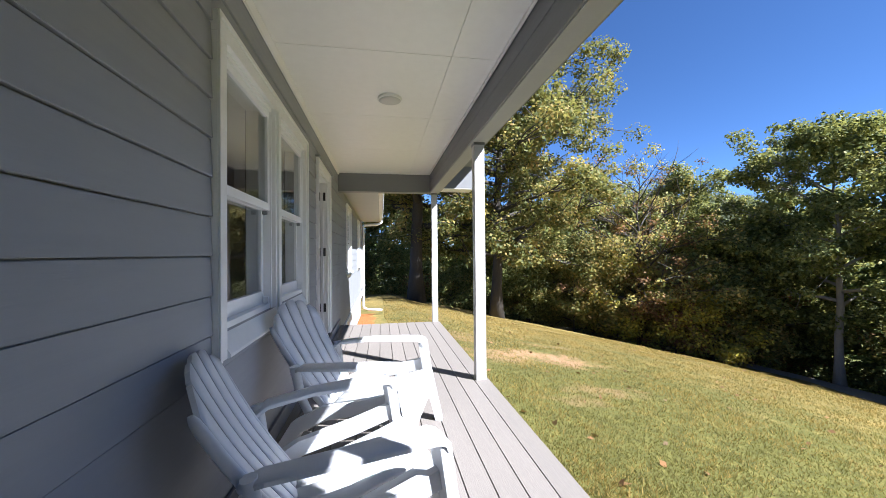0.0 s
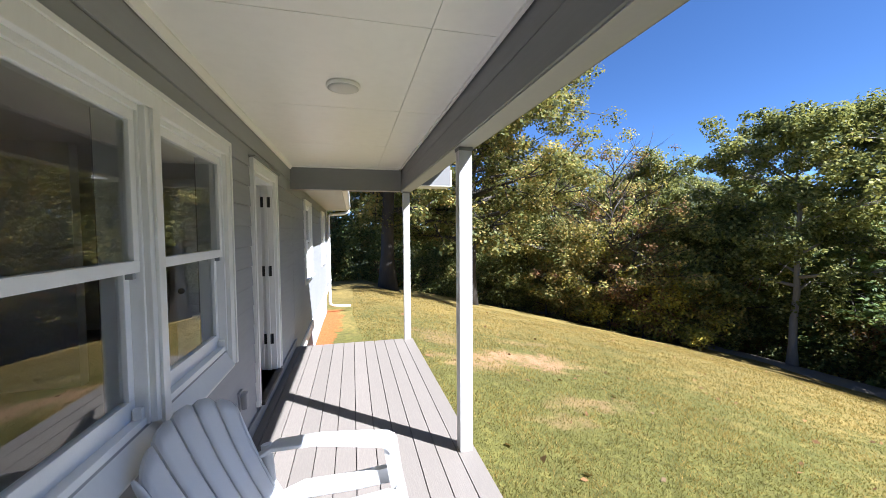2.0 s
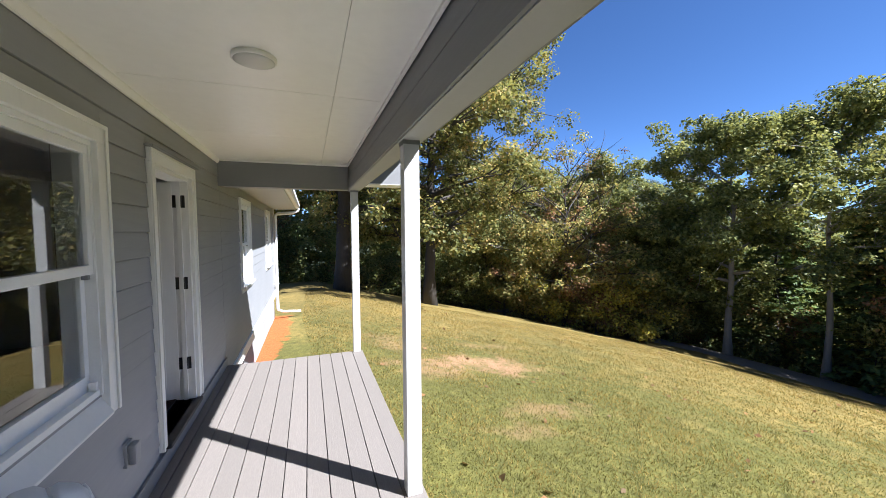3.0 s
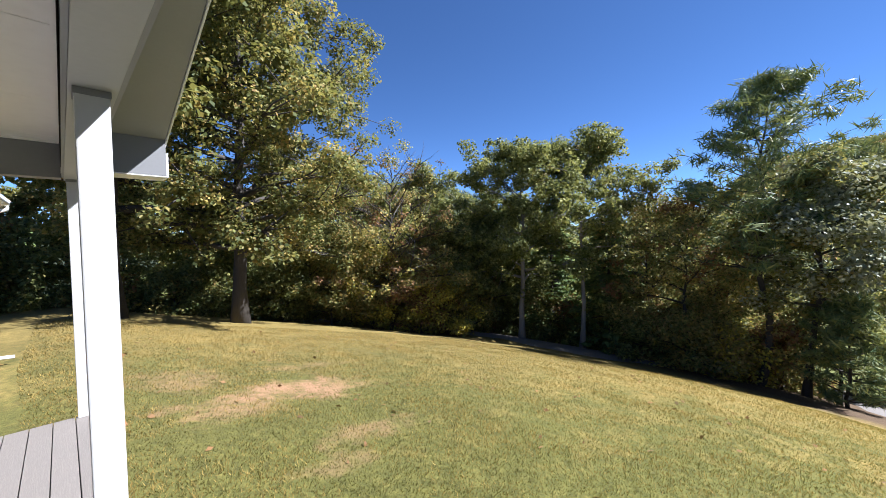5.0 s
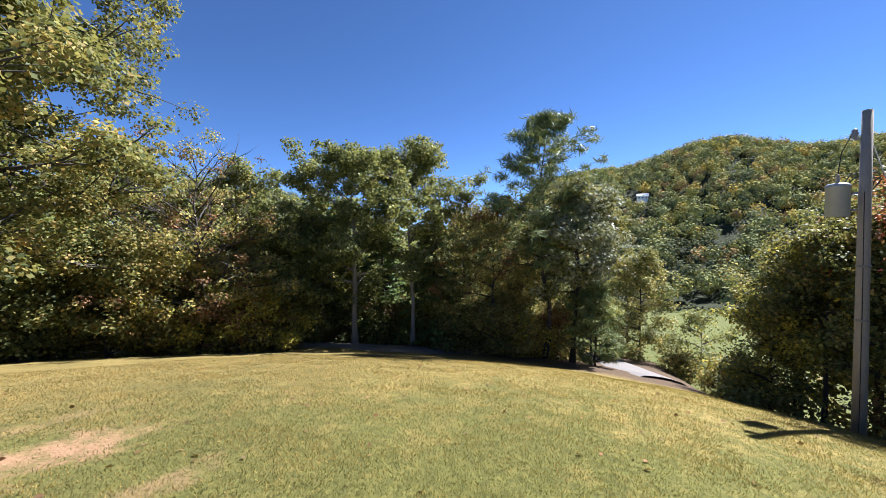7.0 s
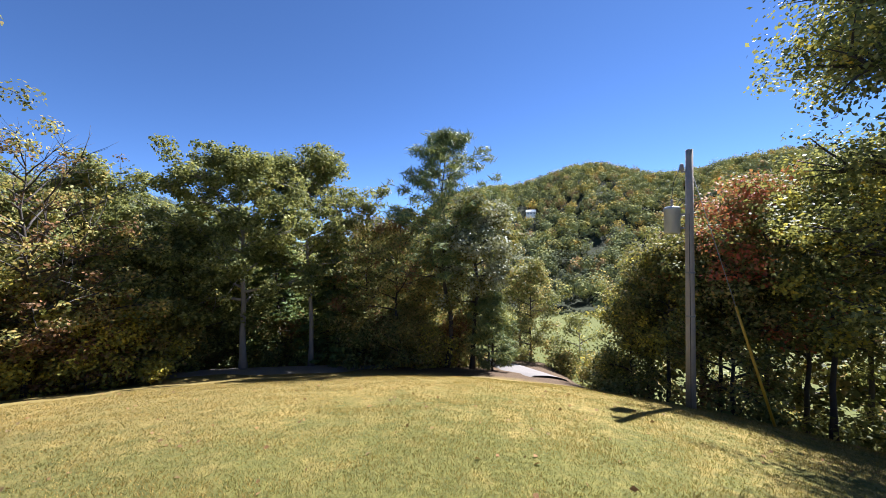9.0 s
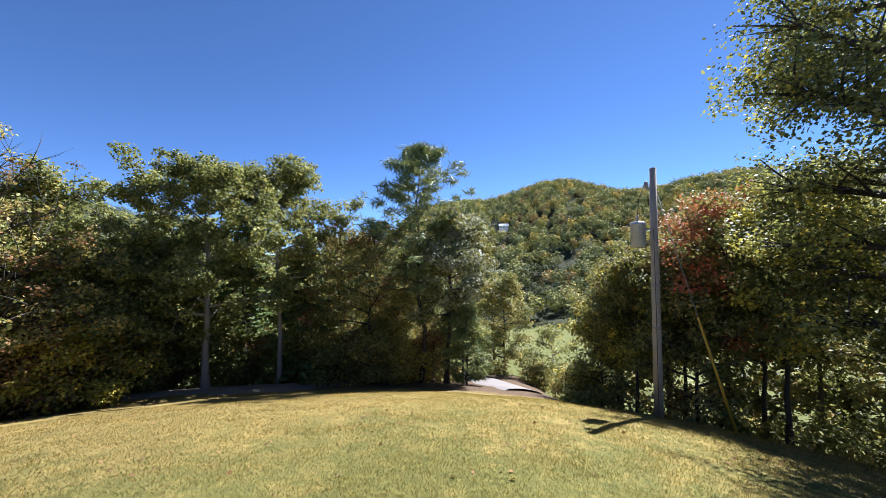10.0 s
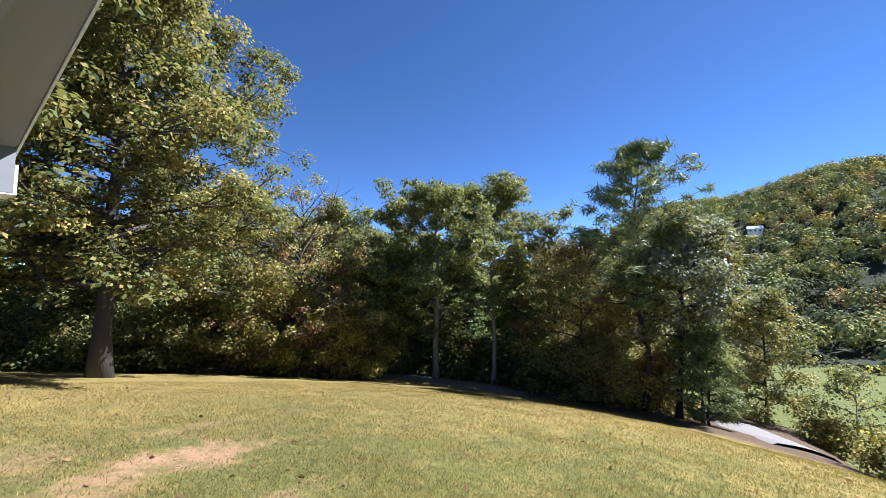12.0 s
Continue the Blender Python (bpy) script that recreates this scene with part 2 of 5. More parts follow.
def height(x, y):
    r, b = math.hypot(x - HUB[0], y - HUB[1]), bearing_of(x, y) % 360
    fall, brow = crest(b)
    a = 2.55 / brow ** 2
    s = fall - 2 * a * brow
    if r <= brow:
        z = -0.9 - s * r - a * r * r
    else:
        view = ss(20, 34, b) * (1 - ss(101, 109, b)) if b < 200 else 0.0
        run = 3.0 + 11.0 * view
        e = min(r, brow + run)
        z = 1.65 - e * fall + view * e * (0.020 * ss(brow, brow + 3, e) + (0.026 + 0.008 * ss(90, 94, b) * (1 - ss(100, 104, b))) * ss(brow + 3, brow + 13, e))
        if r > brow + run:
            z -= (r - brow - run) * 0.42
    floor_z = -26.0
    if r > 60:
        # valley floor, the wooded hill across it and the far mountain
        rise = ss(60, 97, b) * (1 - ss(215, 250, b)) if b < 260 else 0.0
        top = 64.0 + 14.0 * math.exp(-(((b - 107) / 7) ** 2)) + 3.0 * math.sin(radians(b * 17.0 + 40)) + 6.0 * ss(114, 124, b)
        floor_z += rise * (top + 26.0) * ss(150, 430, r) * (1 - 0.4 * ss(430, 1000, r))
        far = math.exp(-(((b - 46) / 12) ** 2))
        floor_z += far * 120.0 * ss(320, 950, r) + 40.0 * ss(500, 1500, r)
    k = 5.0
    d = max(-1.0, min(1.0, (z - floor_z) / (2 * k)))
    if d >= 1.0:
        return z
    if d <= -1.0:
        return floor_z
    u = (d + 1) / 2
    return floor_z * (1 - u) + z * u + k * u * (1 - u)


# ---- mesh helpers ----
def mesh_object(name, bm, material, parent=None, label=""):
    me = bpy.data.meshes.new(name)
    bm.normal_update()
    bm.to_mesh(me)
    bm.free()
    for m in material if isinstance(material, (list, tuple)) else [material]:
        me.materials.append(m)
    ob = new(name, me)
    if parent is not None:
        ob.parent = parent
    if label:
        ob["label"] = label
    return ob


def part(name, bm, material, parent, label=""):
    return mesh_object(name, bm, material, parent, label)


def empty(name, m=None):
    ob = new(name)
    if m is not None:
        ob.matrix_basis = m
    return ob


def box(bm, x0, x1, y0, y1, z0, z1, bevel=0.0):
    """An upright box, its edges rounded by bevel."""
    r = bmesh.ops.create_cube(bm, size=1.0)
    vs = r["verts"]
    for v in vs:
        v.co = Vector(((x0 + x1) / 2 + v.co.x * (x1 - x0), (y0 + y1) / 2 + v.co.y * (y1 - y0), (z0 + z1) / 2 + v.co.z * (z1 - z0)))
    if bevel > 0:
        es = list({e for v in vs for e in v.link_edges})
        bmesh.ops.bevel(bm, geom=es, offset=bevel, segments=2, profile=0.6, affect="EDGES")
    return bm


def boxes(*rows, bevel=0.0):
    bm = bmesh.new()
    for r in rows:
        box(bm, *r, bevel=bevel)
    return bm


def prism(bm, profile, y0, y1):
    """A profile of (x, z) pairs, counter-clockwise seen from -y, drawn out from y0 to y1."""
    a = [bm.verts.new((x, y0, z)) for x, z in profile]
    b = [bm.verts.new((x, y1, z)) for x, z in profile]
    n = len(profile)
    bm.faces.new(a)
    bm.faces.new(b[::-1])
    for i in range(n):
        bm.faces.new((a[i], b[i], b[(i + 1) % n], a[(i + 1) % n]))
    bmesh.ops.recalc_face_normals(bm, faces=bm.faces)
    return bm


def prism_x(bm, profile, x0, x1):
    """A profile of (y, z) pairs drawn out from x0 to x1."""
    a = [bm.verts.new((x0, y, z)) for y, z in profile]
    b = [bm.verts.new((x1, y, z)) for y, z in profile]
    n = len(profile)
    bm.faces.new(a)
    bm.faces.new(b[::-1])
    for i in range(n):
        bm.faces.new((a[i], b[i], b[(i + 1) % n], a[(i + 1) % n]))
    bmesh.ops.recalc_face_normals(bm, faces=bm.faces)
    return bm


def tube(bm, points, radii, sides=8, flat=(1.0, 1.0)):
    """A tapered tube along points."""
    rings = []
    pts = [Vector(p) for p in points]
    ref = Vector((0.31, 0.87, 0.23)).normalized()
    for i, p in enumerate(pts):
        d = (pts[min(i + 1, len(pts) - 1)] - pts[max(i - 1, 0)]).normalized()
        u = d.cross(ref)
        u = u.normalized() if u.length > 1e-4 else Vector((1, 0, 0))
        w = d.cross(u).normalized()
        rings.append([bm.verts.new(p + (u * math.cos(2 * math.pi * k / sides) * flat[0] + w * math.sin(2 * math.pi * k / sides) * flat[1]) * radii[i]) for k in range(sides)])
    for a, b in zip(rings, rings[1:]):
        for k in range(sides):
            f = bm.faces.new((a[k], a[(k + 1) % sides], b[(k + 1) % sides], b[k]))
            f.smooth = True
    bm.faces.new(rings[0][::-1])
    bm.faces.new(rings[-1])
    return bm


def lathe(bm, profile, centre=(0, 0, 0), sides=24, axis="z"):
    """Turns (radius, height) pairs round a vertical axis."""
    rings = []
    for r, h in profile:
        ring = []
        for k in range(sides):
            a = 2 * math.pi * k / sides
            p = (r * math.cos(a), r * math.sin(a), h) if axis == "z" else (h, r * math.cos(a), r * math.sin(a))
            ring.append(bm.verts.new(Vector(centre) + Vector(p)))
        rings.append(ring)
    for a, b in zip(rings, rings[1:]):
        for k in range(sides):
            f = bm.faces.new((a[k], a[(k + 1) % sides], b[(k + 1) % sides], b[k]))
            f.smooth = True
    bm.faces.new(rings[0][::-1])
    bm.faces.new(rings[-1])
    bmesh.ops.recalc_face_normals(bm, faces=bm.faces)
    return bm


def quick_mesh(name, verts, faces, materials, index=None, smooth=False):
    """A mesh object straight from arrays of vertices and of faces with one number of corners."""
    verts, faces = np.asarray(verts, np.float32), np.asarray(faces, np.int32)
    me = bpy.data.meshes.new(name)
    me.vertices.add(len(verts))
    me.vertices.foreach_set("co", verts.ravel())
    n, k = faces.shape
    me.loops.add(n * k)
    me.loops.foreach_set("vertex_index", faces.ravel())
    me.polygons.add(n)
    me.polygons.foreach_set("loop_start", np.arange(0, n * k, k, dtype=np.int32))
    for m in materials:
        me.materials.append(m)
    if index is not None:
        me.polygons.foreach_set("material_index", np.asarray(index, np.int32))
    if smooth:
        me.polygons.foreach_set("use_smooth", np.ones(n, bool))
    me.update(calc_edges=True)
    return new(name, me)


# ---- ground ----
def ground_material():
    m = Mat("lawn_soil", 0.95, spec=0.15)
    pos = m.coords()
    big, mid, fine = m.noise(0.22, 4.0, 0.6), m.noise(1.6, 6.0, 0.72), m.noise(26.0, 4.0, 0.7)
    tuft = m.noise(7.0, 5.0, 0.65)
    green = m.ramp(tuft, [(0.3, (0.068, 0.072, 0.019)), (0.55, (0.122, 0.118, 0.03)), (0.75, (0.185, 0.162, 0.046))])
    straw = m.ramp(tuft, [(0.3, (0.185, 0.135, 0.042)), (0.55, (0.295, 0.215, 0.067)), (0.75, (0.385, 0.285, 0.10))])
    dry = m.math("ADD", m.math("MULTIPLY", big, 0.42), m.math("MULTIPLY", mid, 0.78))
    xyz = m.t.nodes.new("ShaderNodeSeparateXYZ")
    m.link(pos, xyz.inputs[0])
    # the turf is straw-coloured on the brow and up the slope, greener near the pole
    side = m.math("MULTIPLY", m.math("ADD", xyz.outputs[1], 7.0), 0.007, clamp=True)
    away = m.math("SQRT", m.math("ADD", m.math("MULTIPLY", xyz.outputs[0], xyz.outputs[0]), m.math("MULTIPLY", xyz.outputs[1], xyz.outputs[1])))
    brow = m.math("MAXIMUM", m.math("MULTIPLY", m.math("SUBTRACT", away, 8.5), 0.028), -0.12)
    dry = m.math("ADD", dry, m.math("ADD", side, m.math("MINIMUM", brow, 0.2)))
    c = m.mix(m.ramp(dry, [(0.62, (0, 0, 0)), (0.88, (1, 1, 1))]), green, straw)
    fleck = m.math("ADD", m.math("MULTIPLY", m.noise(48.0, 3.0, 0.7), 0.6), m.math("MULTIPLY", m.noise(11.0, 4.0, 0.7), 0.4))
    c = m.mix(1.0, c, m.ramp(fleck, [(0.32, (0.5, 0.52, 0.5)), (0.5, (1.0, 1.0, 1.0)), (0.68, (1.5, 1.42, 1.4))]), "MULTIPLY")
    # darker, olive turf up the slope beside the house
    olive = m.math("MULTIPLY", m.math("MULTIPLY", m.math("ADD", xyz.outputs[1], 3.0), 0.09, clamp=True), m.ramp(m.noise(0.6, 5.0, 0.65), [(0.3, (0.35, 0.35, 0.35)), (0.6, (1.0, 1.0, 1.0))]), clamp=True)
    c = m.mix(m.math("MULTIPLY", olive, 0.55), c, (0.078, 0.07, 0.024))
    # bare, strawy patches
    soil = m.ramp(fine, [(0.25, (0.14, 0.075, 0.042)), (0.5, (0.31, 0.175, 0.10)), (0.8, (0.43, 0.27, 0.165))])
    warp = m.math("MULTIPLY", m.math("SUBTRACT", m.noise(1.5, 6.0, 0.72), 0.5), 8.0)
    masks = []
    for cx, cy, rx, ry, soft, worn in BARE:
        dx = m.math("DIVIDE", m.math("SUBTRACT", xyz.outputs[0], cx), rx)
        dy = m.math("DIVIDE", m.math("SUBTRACT", xyz.outputs[1], cy), ry)
        d = m.math("ADD", m.math("SQRT", m.math("ADD", m.math("MULTIPLY", dx, dx), m.math("MULTIPLY", dy, dy))), m.math("MULTIPLY", warp, soft))
        masks.append(m.math("MULTIPLY", worn, m.math("SUBTRACT", 1.0, m.math("SMOOTH_MIN", m.math("MAXIMUM", m.math("MULTIPLY", m.math("SUBTRACT", d, 0.4), 1.4), 0.0), 1.0, 0.1), clamp=True)))
    bare = masks[0]
    for k in masks[1:]:
        bare = m.math("MAXIMUM", bare, k)
    bare = m.math("MULTIPLY", bare, m.ramp(m.noise(3.2, 5.0, 0.7), [(0.30, (0.0, 0.0, 0.0)), (0.52, (0.95, 0.95, 0.95))]))
    c = m.mix(bare, c, soil)
    # red clay along the foundation
    clay = m.ramp(fine, [(0.3, (0.30, 0.078, 0.022)), (0.7, (0.46, 0.135, 0.045))])
    near = m.math("MULTIPLY", m.math("SUBTRACT", m.math("ADD", 0.42, m.math("MULTIPLY", m.math("SUBTRACT", m.noise(1.7, 4.0), 0.5), 0.9)), xyz.outputs[0]), 7.0, clamp=True)
    near = m.math("MULTIPLY", near, m.math("MULTIPLY", m.math("SUBTRACT", 10.2, xyz.outputs[1]), 2.0, clamp=True), clamp=True)
    c = m.mix(near, c, clay)
    # leaf litter under the trees past the brow, meadow in the valley
    dist = m.math("SQRT", m.math("ADD", m.math("MULTIPLY", xyz.outputs[0], xyz.outputs[0]), m.math("MULTIPLY", xyz.outputs[1], xyz.outputs[1])))
    litter = m.ramp(fine, [(0.3, (0.045, 0.03, 0.02)), (0.55, (0.11, 0.075, 0.045)), (0.8, (0.19, 0.13, 0.08))])
    edge = m.math("ADD", 23.0, m.math("MULTIPLY", xyz.outputs[1], 0.32))
    wood = m.math("MULTIPLY", m.math("SUBTRACT", dist, edge), 0.5, clamp=True)
    c = m.mix(wood, c, litter)
    meadow = m.ramp(mid, [(0.3, (0.085, 0.10, 0.025)), (0.7, (0.14, 0.145, 0.045))])
    c = m.mix(m.math("MULTIPLY", m.math("SUBTRACT", dist, 60.0), 0.1, clamp=True), c, meadow)
    c = m.mix(m.math("MULTIPLY", m.math("SUBTRACT", dist, 158.0), 0.12, clamp=True), c, (0.032, 0.038, 0.017))
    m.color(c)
    m.bump(m.math("ADD", m.math("MULTIPLY", tuft, 0.6), m.math("MULTIPLY", fine, 0.4)), 0.9, 0.05)
    return m.m


BARE = [(4.75, 5.45, 1.5, 0.8, 0.42, 0.85), (3.3, 5.1, 1.0, 0.6, 0.45, 0.6), (3.1, 6.9, 0.8, 0.9, 0.5, 0.4), (4.65, 2.95, 0.8, 0.4, 0.5, 0.42), (3.82, 2.4, 0.55, 0.28, 0.5, 0.3), (1.9, -0.1, 0.22, 0.45, 0.3, 0.7), (5.6, 7.2, 1.5, 0.35, 0.4, 0.3)]


def lumps(x, y):
    """Small unevenness of the turf."""
    return noise.noise(Vector((x * 0.35, y * 0.35, 0.0))) * 0.05 + noise.noise(Vector((x * 1.3, y * 1.3, 3.0))) * 0.018


def build_ground():
    angles = np.concatenate([np.linspace(-20, 160, 240, endpoint=False), np.linspace(160, 340, 60, endpoint=False)])
    radii = [0.0, 0.004, 0.1, 0.3] + [0.5 * 1.06 ** i for i in range(140)]
    radii = [r for r in radii if r < 1500.0]
    verts = [(HUB[0], HUB[1], -0.9)]
    for r in radii[1:]:
        for a in angles:
            x, y = at(a, r)
            verts.append((x, y, height(x, y) + lumps(x, y) * min(1.0, r / 4.0) * (1 if r < 60 else 4)))
    n = len(angles)
    faces = []
    for i in range(1, len(radii) - 1):
        o = 1 + (i - 1) * n
        for k in range(n):
            q = (k + 1) % n
            faces.append((o + k, o + n + k, o + n + q, o + q))
    ob = quick_mesh("ground", verts, faces, [ground_material()], smooth=True)
    return tagged(ob, "sloping autumn lawn, green and straw-coloured with bare patches", "ground", kind="structure")


build_ground()


def road_material():
    m = Mat("worn_driveway", 0.9)
    fine, big = m.noise(40.0, 4.0, 0.7), m.noise(0.7, 4.0)
    c = m.ramp(fine, [(0.3, (0.14, 0.125, 0.115)), (0.7, (0.22, 0.20, 0.183))])
    c = m.mix(m.math("MULTIPLY", big, 0.5), c, (0.165, 0.147, 0.132))
    m.color(c)
    m.bump(fine, 0.5, 0.01)
    return m.m


M["road"] = road_material()


def ribbon(name, line, width, label):
    """A drive laid along (bearing, distance) points, resting on the ground."""
    pts = []
    for (b0, r0), (b1, r1) in zip(line, line[1:]):
        steps = max(3, int(abs(b1 - b0) / 1.2) + int(abs(r1 - r0) / 1.5))
        pts += [(b0 + (b1 - b0) * k / steps, r0 + (r1 - r0) * k / steps) for k in range(steps)]
    pts.append(line[-1])
    xy = [Vector(at(b, r)) for b, r in pts]
    verts, faces = [], []
    cols = 7
    for i, p in enumerate(xy):
        d = (xy[min(i + 1, len(xy) - 1)] - xy[max(i - 1, 0)]).normalized()
        nrm = Vector((-d.y, d.x))
        for k in range(cols):
            wob = noise.noise(Vector((i * 0.35, k // 6 * 9.0, 2.0))) * 0.25 if k in (0, cols - 1) else 0.0
            q = p + nrm * ((k / (cols - 1) - 0.5) * width * (1 - 0.3 * ss(82, 93, pts[i][0])) + wob)
            verts.append((q.x, q.y, height(q.x, q.y) + (0.09 if 0 < k < cols - 1 else -0.05)))
    for i in range(len(xy) - 1):
        for k in range(cols - 1):
            o = i * cols + k
            faces.append((o, o + 1, o + cols + 1, o + cols))
    ob = quick_mesh(name, verts, faces, [M["road"]], smooth=True)
    return tagged(ob, label, "driveway", kind="structure")


ribbon("driveway", [(20, 33.5), (38, 31.0), (50, 28.6), (60, 26.8), (70, 26.4), (78, 27.6), (84, 30.2), (88.5, 32.0), (92.5, 31.0), (96.5, 28.0), (99.5, 25.0), (102, 22.5)], 4.0, "pale gravel driveway curving below the brow of the lawn")


# ---- house ----
WALL_Y0, WALL_Y1, CEIL = -6.6, 9.75, 2.42
DECK_END = 2.87
# openings in the porch wall: y0, y1, z0, z1
WINDOWS = [(-1.49, -0.755, 0.80, 2.03), (-0.64, 0.17, 0.80, 2.03), (4.20, 5.03, 0.76, 2.01), (7.62, 8.42, 0.76, 2.01)]
DOOR = (0.89, 1.70, 0.13, 2.05)


def cut(rects, hole):
    """Rectangles (y0, y1, z0, z1) less a hole."""
    out = []
    hy0, hy1, hz0, hz1 = hole
    for y0, y1, z0, z1 in rects:
        if hy1 <= y0 or hy0 >= y1 or hz1 <= z0 or hz0 >= z1:
            out.append((y0, y1, z0, z1))
            continue
        if y0 < hy0:
            out.append((y0, hy0, z0, z1))
        if hy1 < y1:
            out.append((hy1, y1, z0, z1))
        a, b = max(y0, hy0), min(y1, hy1)
        if z0 < hz0:
            out.append((a, b, z0, hz0))
        if hz1 < z1:
            out.append((a, b, hz1, z1))
    return [r for r in out if r[1] - r[0] > 0.012 and r[3] - r[2] > 0.008]


def house_walls():
    rects = [(WALL_Y0, WALL_Y1, -0.14, 2.60)]
    for h in WINDOWS + [DOOR]:
        rects = cut(rects, h)
    bm = bmesh.new()
    for y0, y1, z0, z1 in rects:
        box(bm, -0.16, -0.014, y0, y1, z0, z1)
    east = mesh_object("wall_east", bm, M["siding"])
    tagged(east, "grey lap-sided house wall behind the porch", "wall", kind="structure")
    base = mesh_object("foundation", boxes((-0.16, -0.035, WALL_Y0, WALL_Y1, -1.6, -0.30)), M["foundation"])
    tagged(base, "grey painted foundation wall below the siding", "foundation", kind="structure")
    band = mesh_object("trim", boxes((-0.16, 0.022, DECK_END + 0.03, WALL_Y1 + 0.02, -0.30, -0.142), bevel=0.004), M["white"])
    tagged(band, "white band board under the grey siding", "trim", kind="structure")
    corner = mesh_object("trim", boxes((-0.16, 0.024, WALL_Y1 - 0.09, WALL_Y1 + 0.024, -0.14, 2.26), bevel=0.004), M["white"])
    tagged(corner, "white corner board at the end of the house", "trim", kind="structure")
    # the other sides of the house
    for name, row, lab in (("wall_north", (-8.0, -0.16, WALL_Y1 - 0.16, WALL_Y1, -1.6, 2.6), "grey end wall of the house"),
                           ("wall_south", (-8.0, -0.16, WALL_Y0, WALL_Y0 + 0.16, -1.6, 2.6), "grey end wall of the house")):
        tagged(mesh_object(name, boxes(row), M["siding"]), lab, "wall", kind="structure")
    bm = bmesh.new()
    for y0, y1, z0, z1 in cut(cut([(WALL_Y0 + 0.16, WALL_Y1 - 0.16, -1.6, 2.6)], (-1.6, -0.5, 0.9, 2.05)), (0.9, 2.1, 0.9, 2.05)):
        box(bm, -4.76, -4.6, y0, y1, z0, z1)
    tagged(mesh_object("wall_west", bm, M["room_wall"]), "plain grey inner wall with two windows", "wall", kind="structure")
    return east


EAST = house_walls()


def room():
    """The room behind the porch windows."""
    fl = mesh_object("floor", boxes((-4.6, -0.16, -5.2, 4.6, -0.06, 0.015)), M["room_floor"])
    tagged(fl, "dark wood floor inside the house", "floor", kind="structure")
    ce = mesh_object("ceiling", boxes((-4.6, -0.16, WALL_Y0 + 0.16, WALL_Y1 - 0.16, 2.44, 2.5)), M["room_white"])
    tagged(ce, "white ceiling inside the house", "ceiling", kind="structure")
    for name, y in (("wall_inner_south", -5.2), ("wall_inner_north", 4.6)):
        tagged(mesh_object(name, boxes((-4.6, -0.16, y, y + 0.1, -0.06, 2.44)), M["room_wall"]), "plain grey inner wall", "wall", kind="structure")
    stub = mesh_object("wall_partition", boxes((-3.2, -1.9, 2.0, 2.12, 0.015, 2.44)), M["room_white"])
    tagged(stub, "white partition wall inside the room", "wall", kind="structure")
    for k, (x, y) in enumerate(((-1.3, -0.55), (-1.3, 1.6), (-3.1, -0.55))):
        lamp = empty("downlight", pose(x, y, 2.44))
        tagged(lamp, "round lit downlight in the white ceiling", "lamp", "downlights")
        bm = bmesh.new()
        lathe(bm, [(0.055, -0.012), (0.07, -0.012), (0.085, -0.004), (0.085, 0.0), (0.055, 0.0)], sides=24)
        part("ring", bm, M["room_white"], lamp)
        bm = bmesh.new()
        lathe(bm, [(0.053, -0.010), (0.053, -0.002)], sides=24)
        part("lens", bm, M["room_lamp"], lamp, "lit lens")
    for y0, y1 in ((-1.6, -0.5), (0.9, 2.1)):
        w = empty("window_back", pose(-4.6, y0, 0.9))
        tagged(w, "white framed window in the far wall of the room", "window", kind="structure")
        wd, ht = y1 - y0, 1.15
        for row in ((-0.02, 0.04, 0, wd, 0, 0.06), (-0.02, 0.04, 0, wd, ht - 0.06, ht), (-0.02, 0.04, 0, 0.06, 0.06, ht - 0.06), (-0.02, 0.04, wd - 0.06, wd, 0.06, ht - 0.06), (-0.03, 0.03, 0.06, wd - 0.06, ht / 2 - 0.03, ht / 2 + 0.03)):
            part("window_frame", boxes(row, bevel=0.004), M["white"], w)


room()


def sash(parent, name, x, y0, y1, z0, z1, low=0.06):
    """One sash with its pane."""
    w = 0.036
    s = part(name, boxes((x, x + 0.034, y0, y1, z0, z0 + low), (x, x + 0.034, y0, y1, z1 - 0.042, z1), (x, x + 0.034, y0, y0 + w, z0 + low, z1 - 0.042), (x, x + 0.034, y1 - w, y1, z0 + low, z1 - 0.042), bevel=0.003), M["vinyl"], parent)
    pane = part("pane", boxes((x + 0.012, x + 0.018, y0 + w - 0.004, y1 - w + 0.004, z0 + low - 0.004, z1 - 0.038)), M["glass"], s)
    pane.visible_shadow = False
    return s


def double_hung(parent, y0, y1, z0, z1, side=0.07):
    """The frame, two sashes and sash stops of one opening."""
    part("window_frame", boxes((-0.15, -0.002, y0, y0 + 0.0125, z0, z1), (-0.15, -0.002, y1 - 0.0125, y1, z0, z1), (-0.15, -0.002, y0 + 0.0127, y1 - 0.0127, z1 - 0.025, z1), (-0.15, -0.012, y0 + 0.0127, y1 - 0.0127, z0, z0 + 0.03), bevel=0.002), M["vinyl"], parent)
    mid = z0 + (z1 - z0) * 0.5
    sash(parent, "sash", -0.045, y0 + 0.0135, y1 - 0.0135, mid - 0.02, z1 - 0.026, 0.045)
    sash(parent, "sash", -0.082, y0 + 0.0135, y1 - 0.0135, z0 + 0.031, mid + 0.022, 0.075)
    for y in (y0 + 0.024, y1 - 0.046):
        part("sash_stop", boxes((-0.044, -0.012, y, y + 0.022, z0 + 0.032, z0 + 0.075), bevel=0.003), M["vinyl"], parent, "small white plastic sash stop")
        part("latch", boxes((-0.047, -0.02, y, y + 0.022, mid - 0.045, mid - 0.022), bevel=0.003), M["greybox"], parent, "small grey latch")


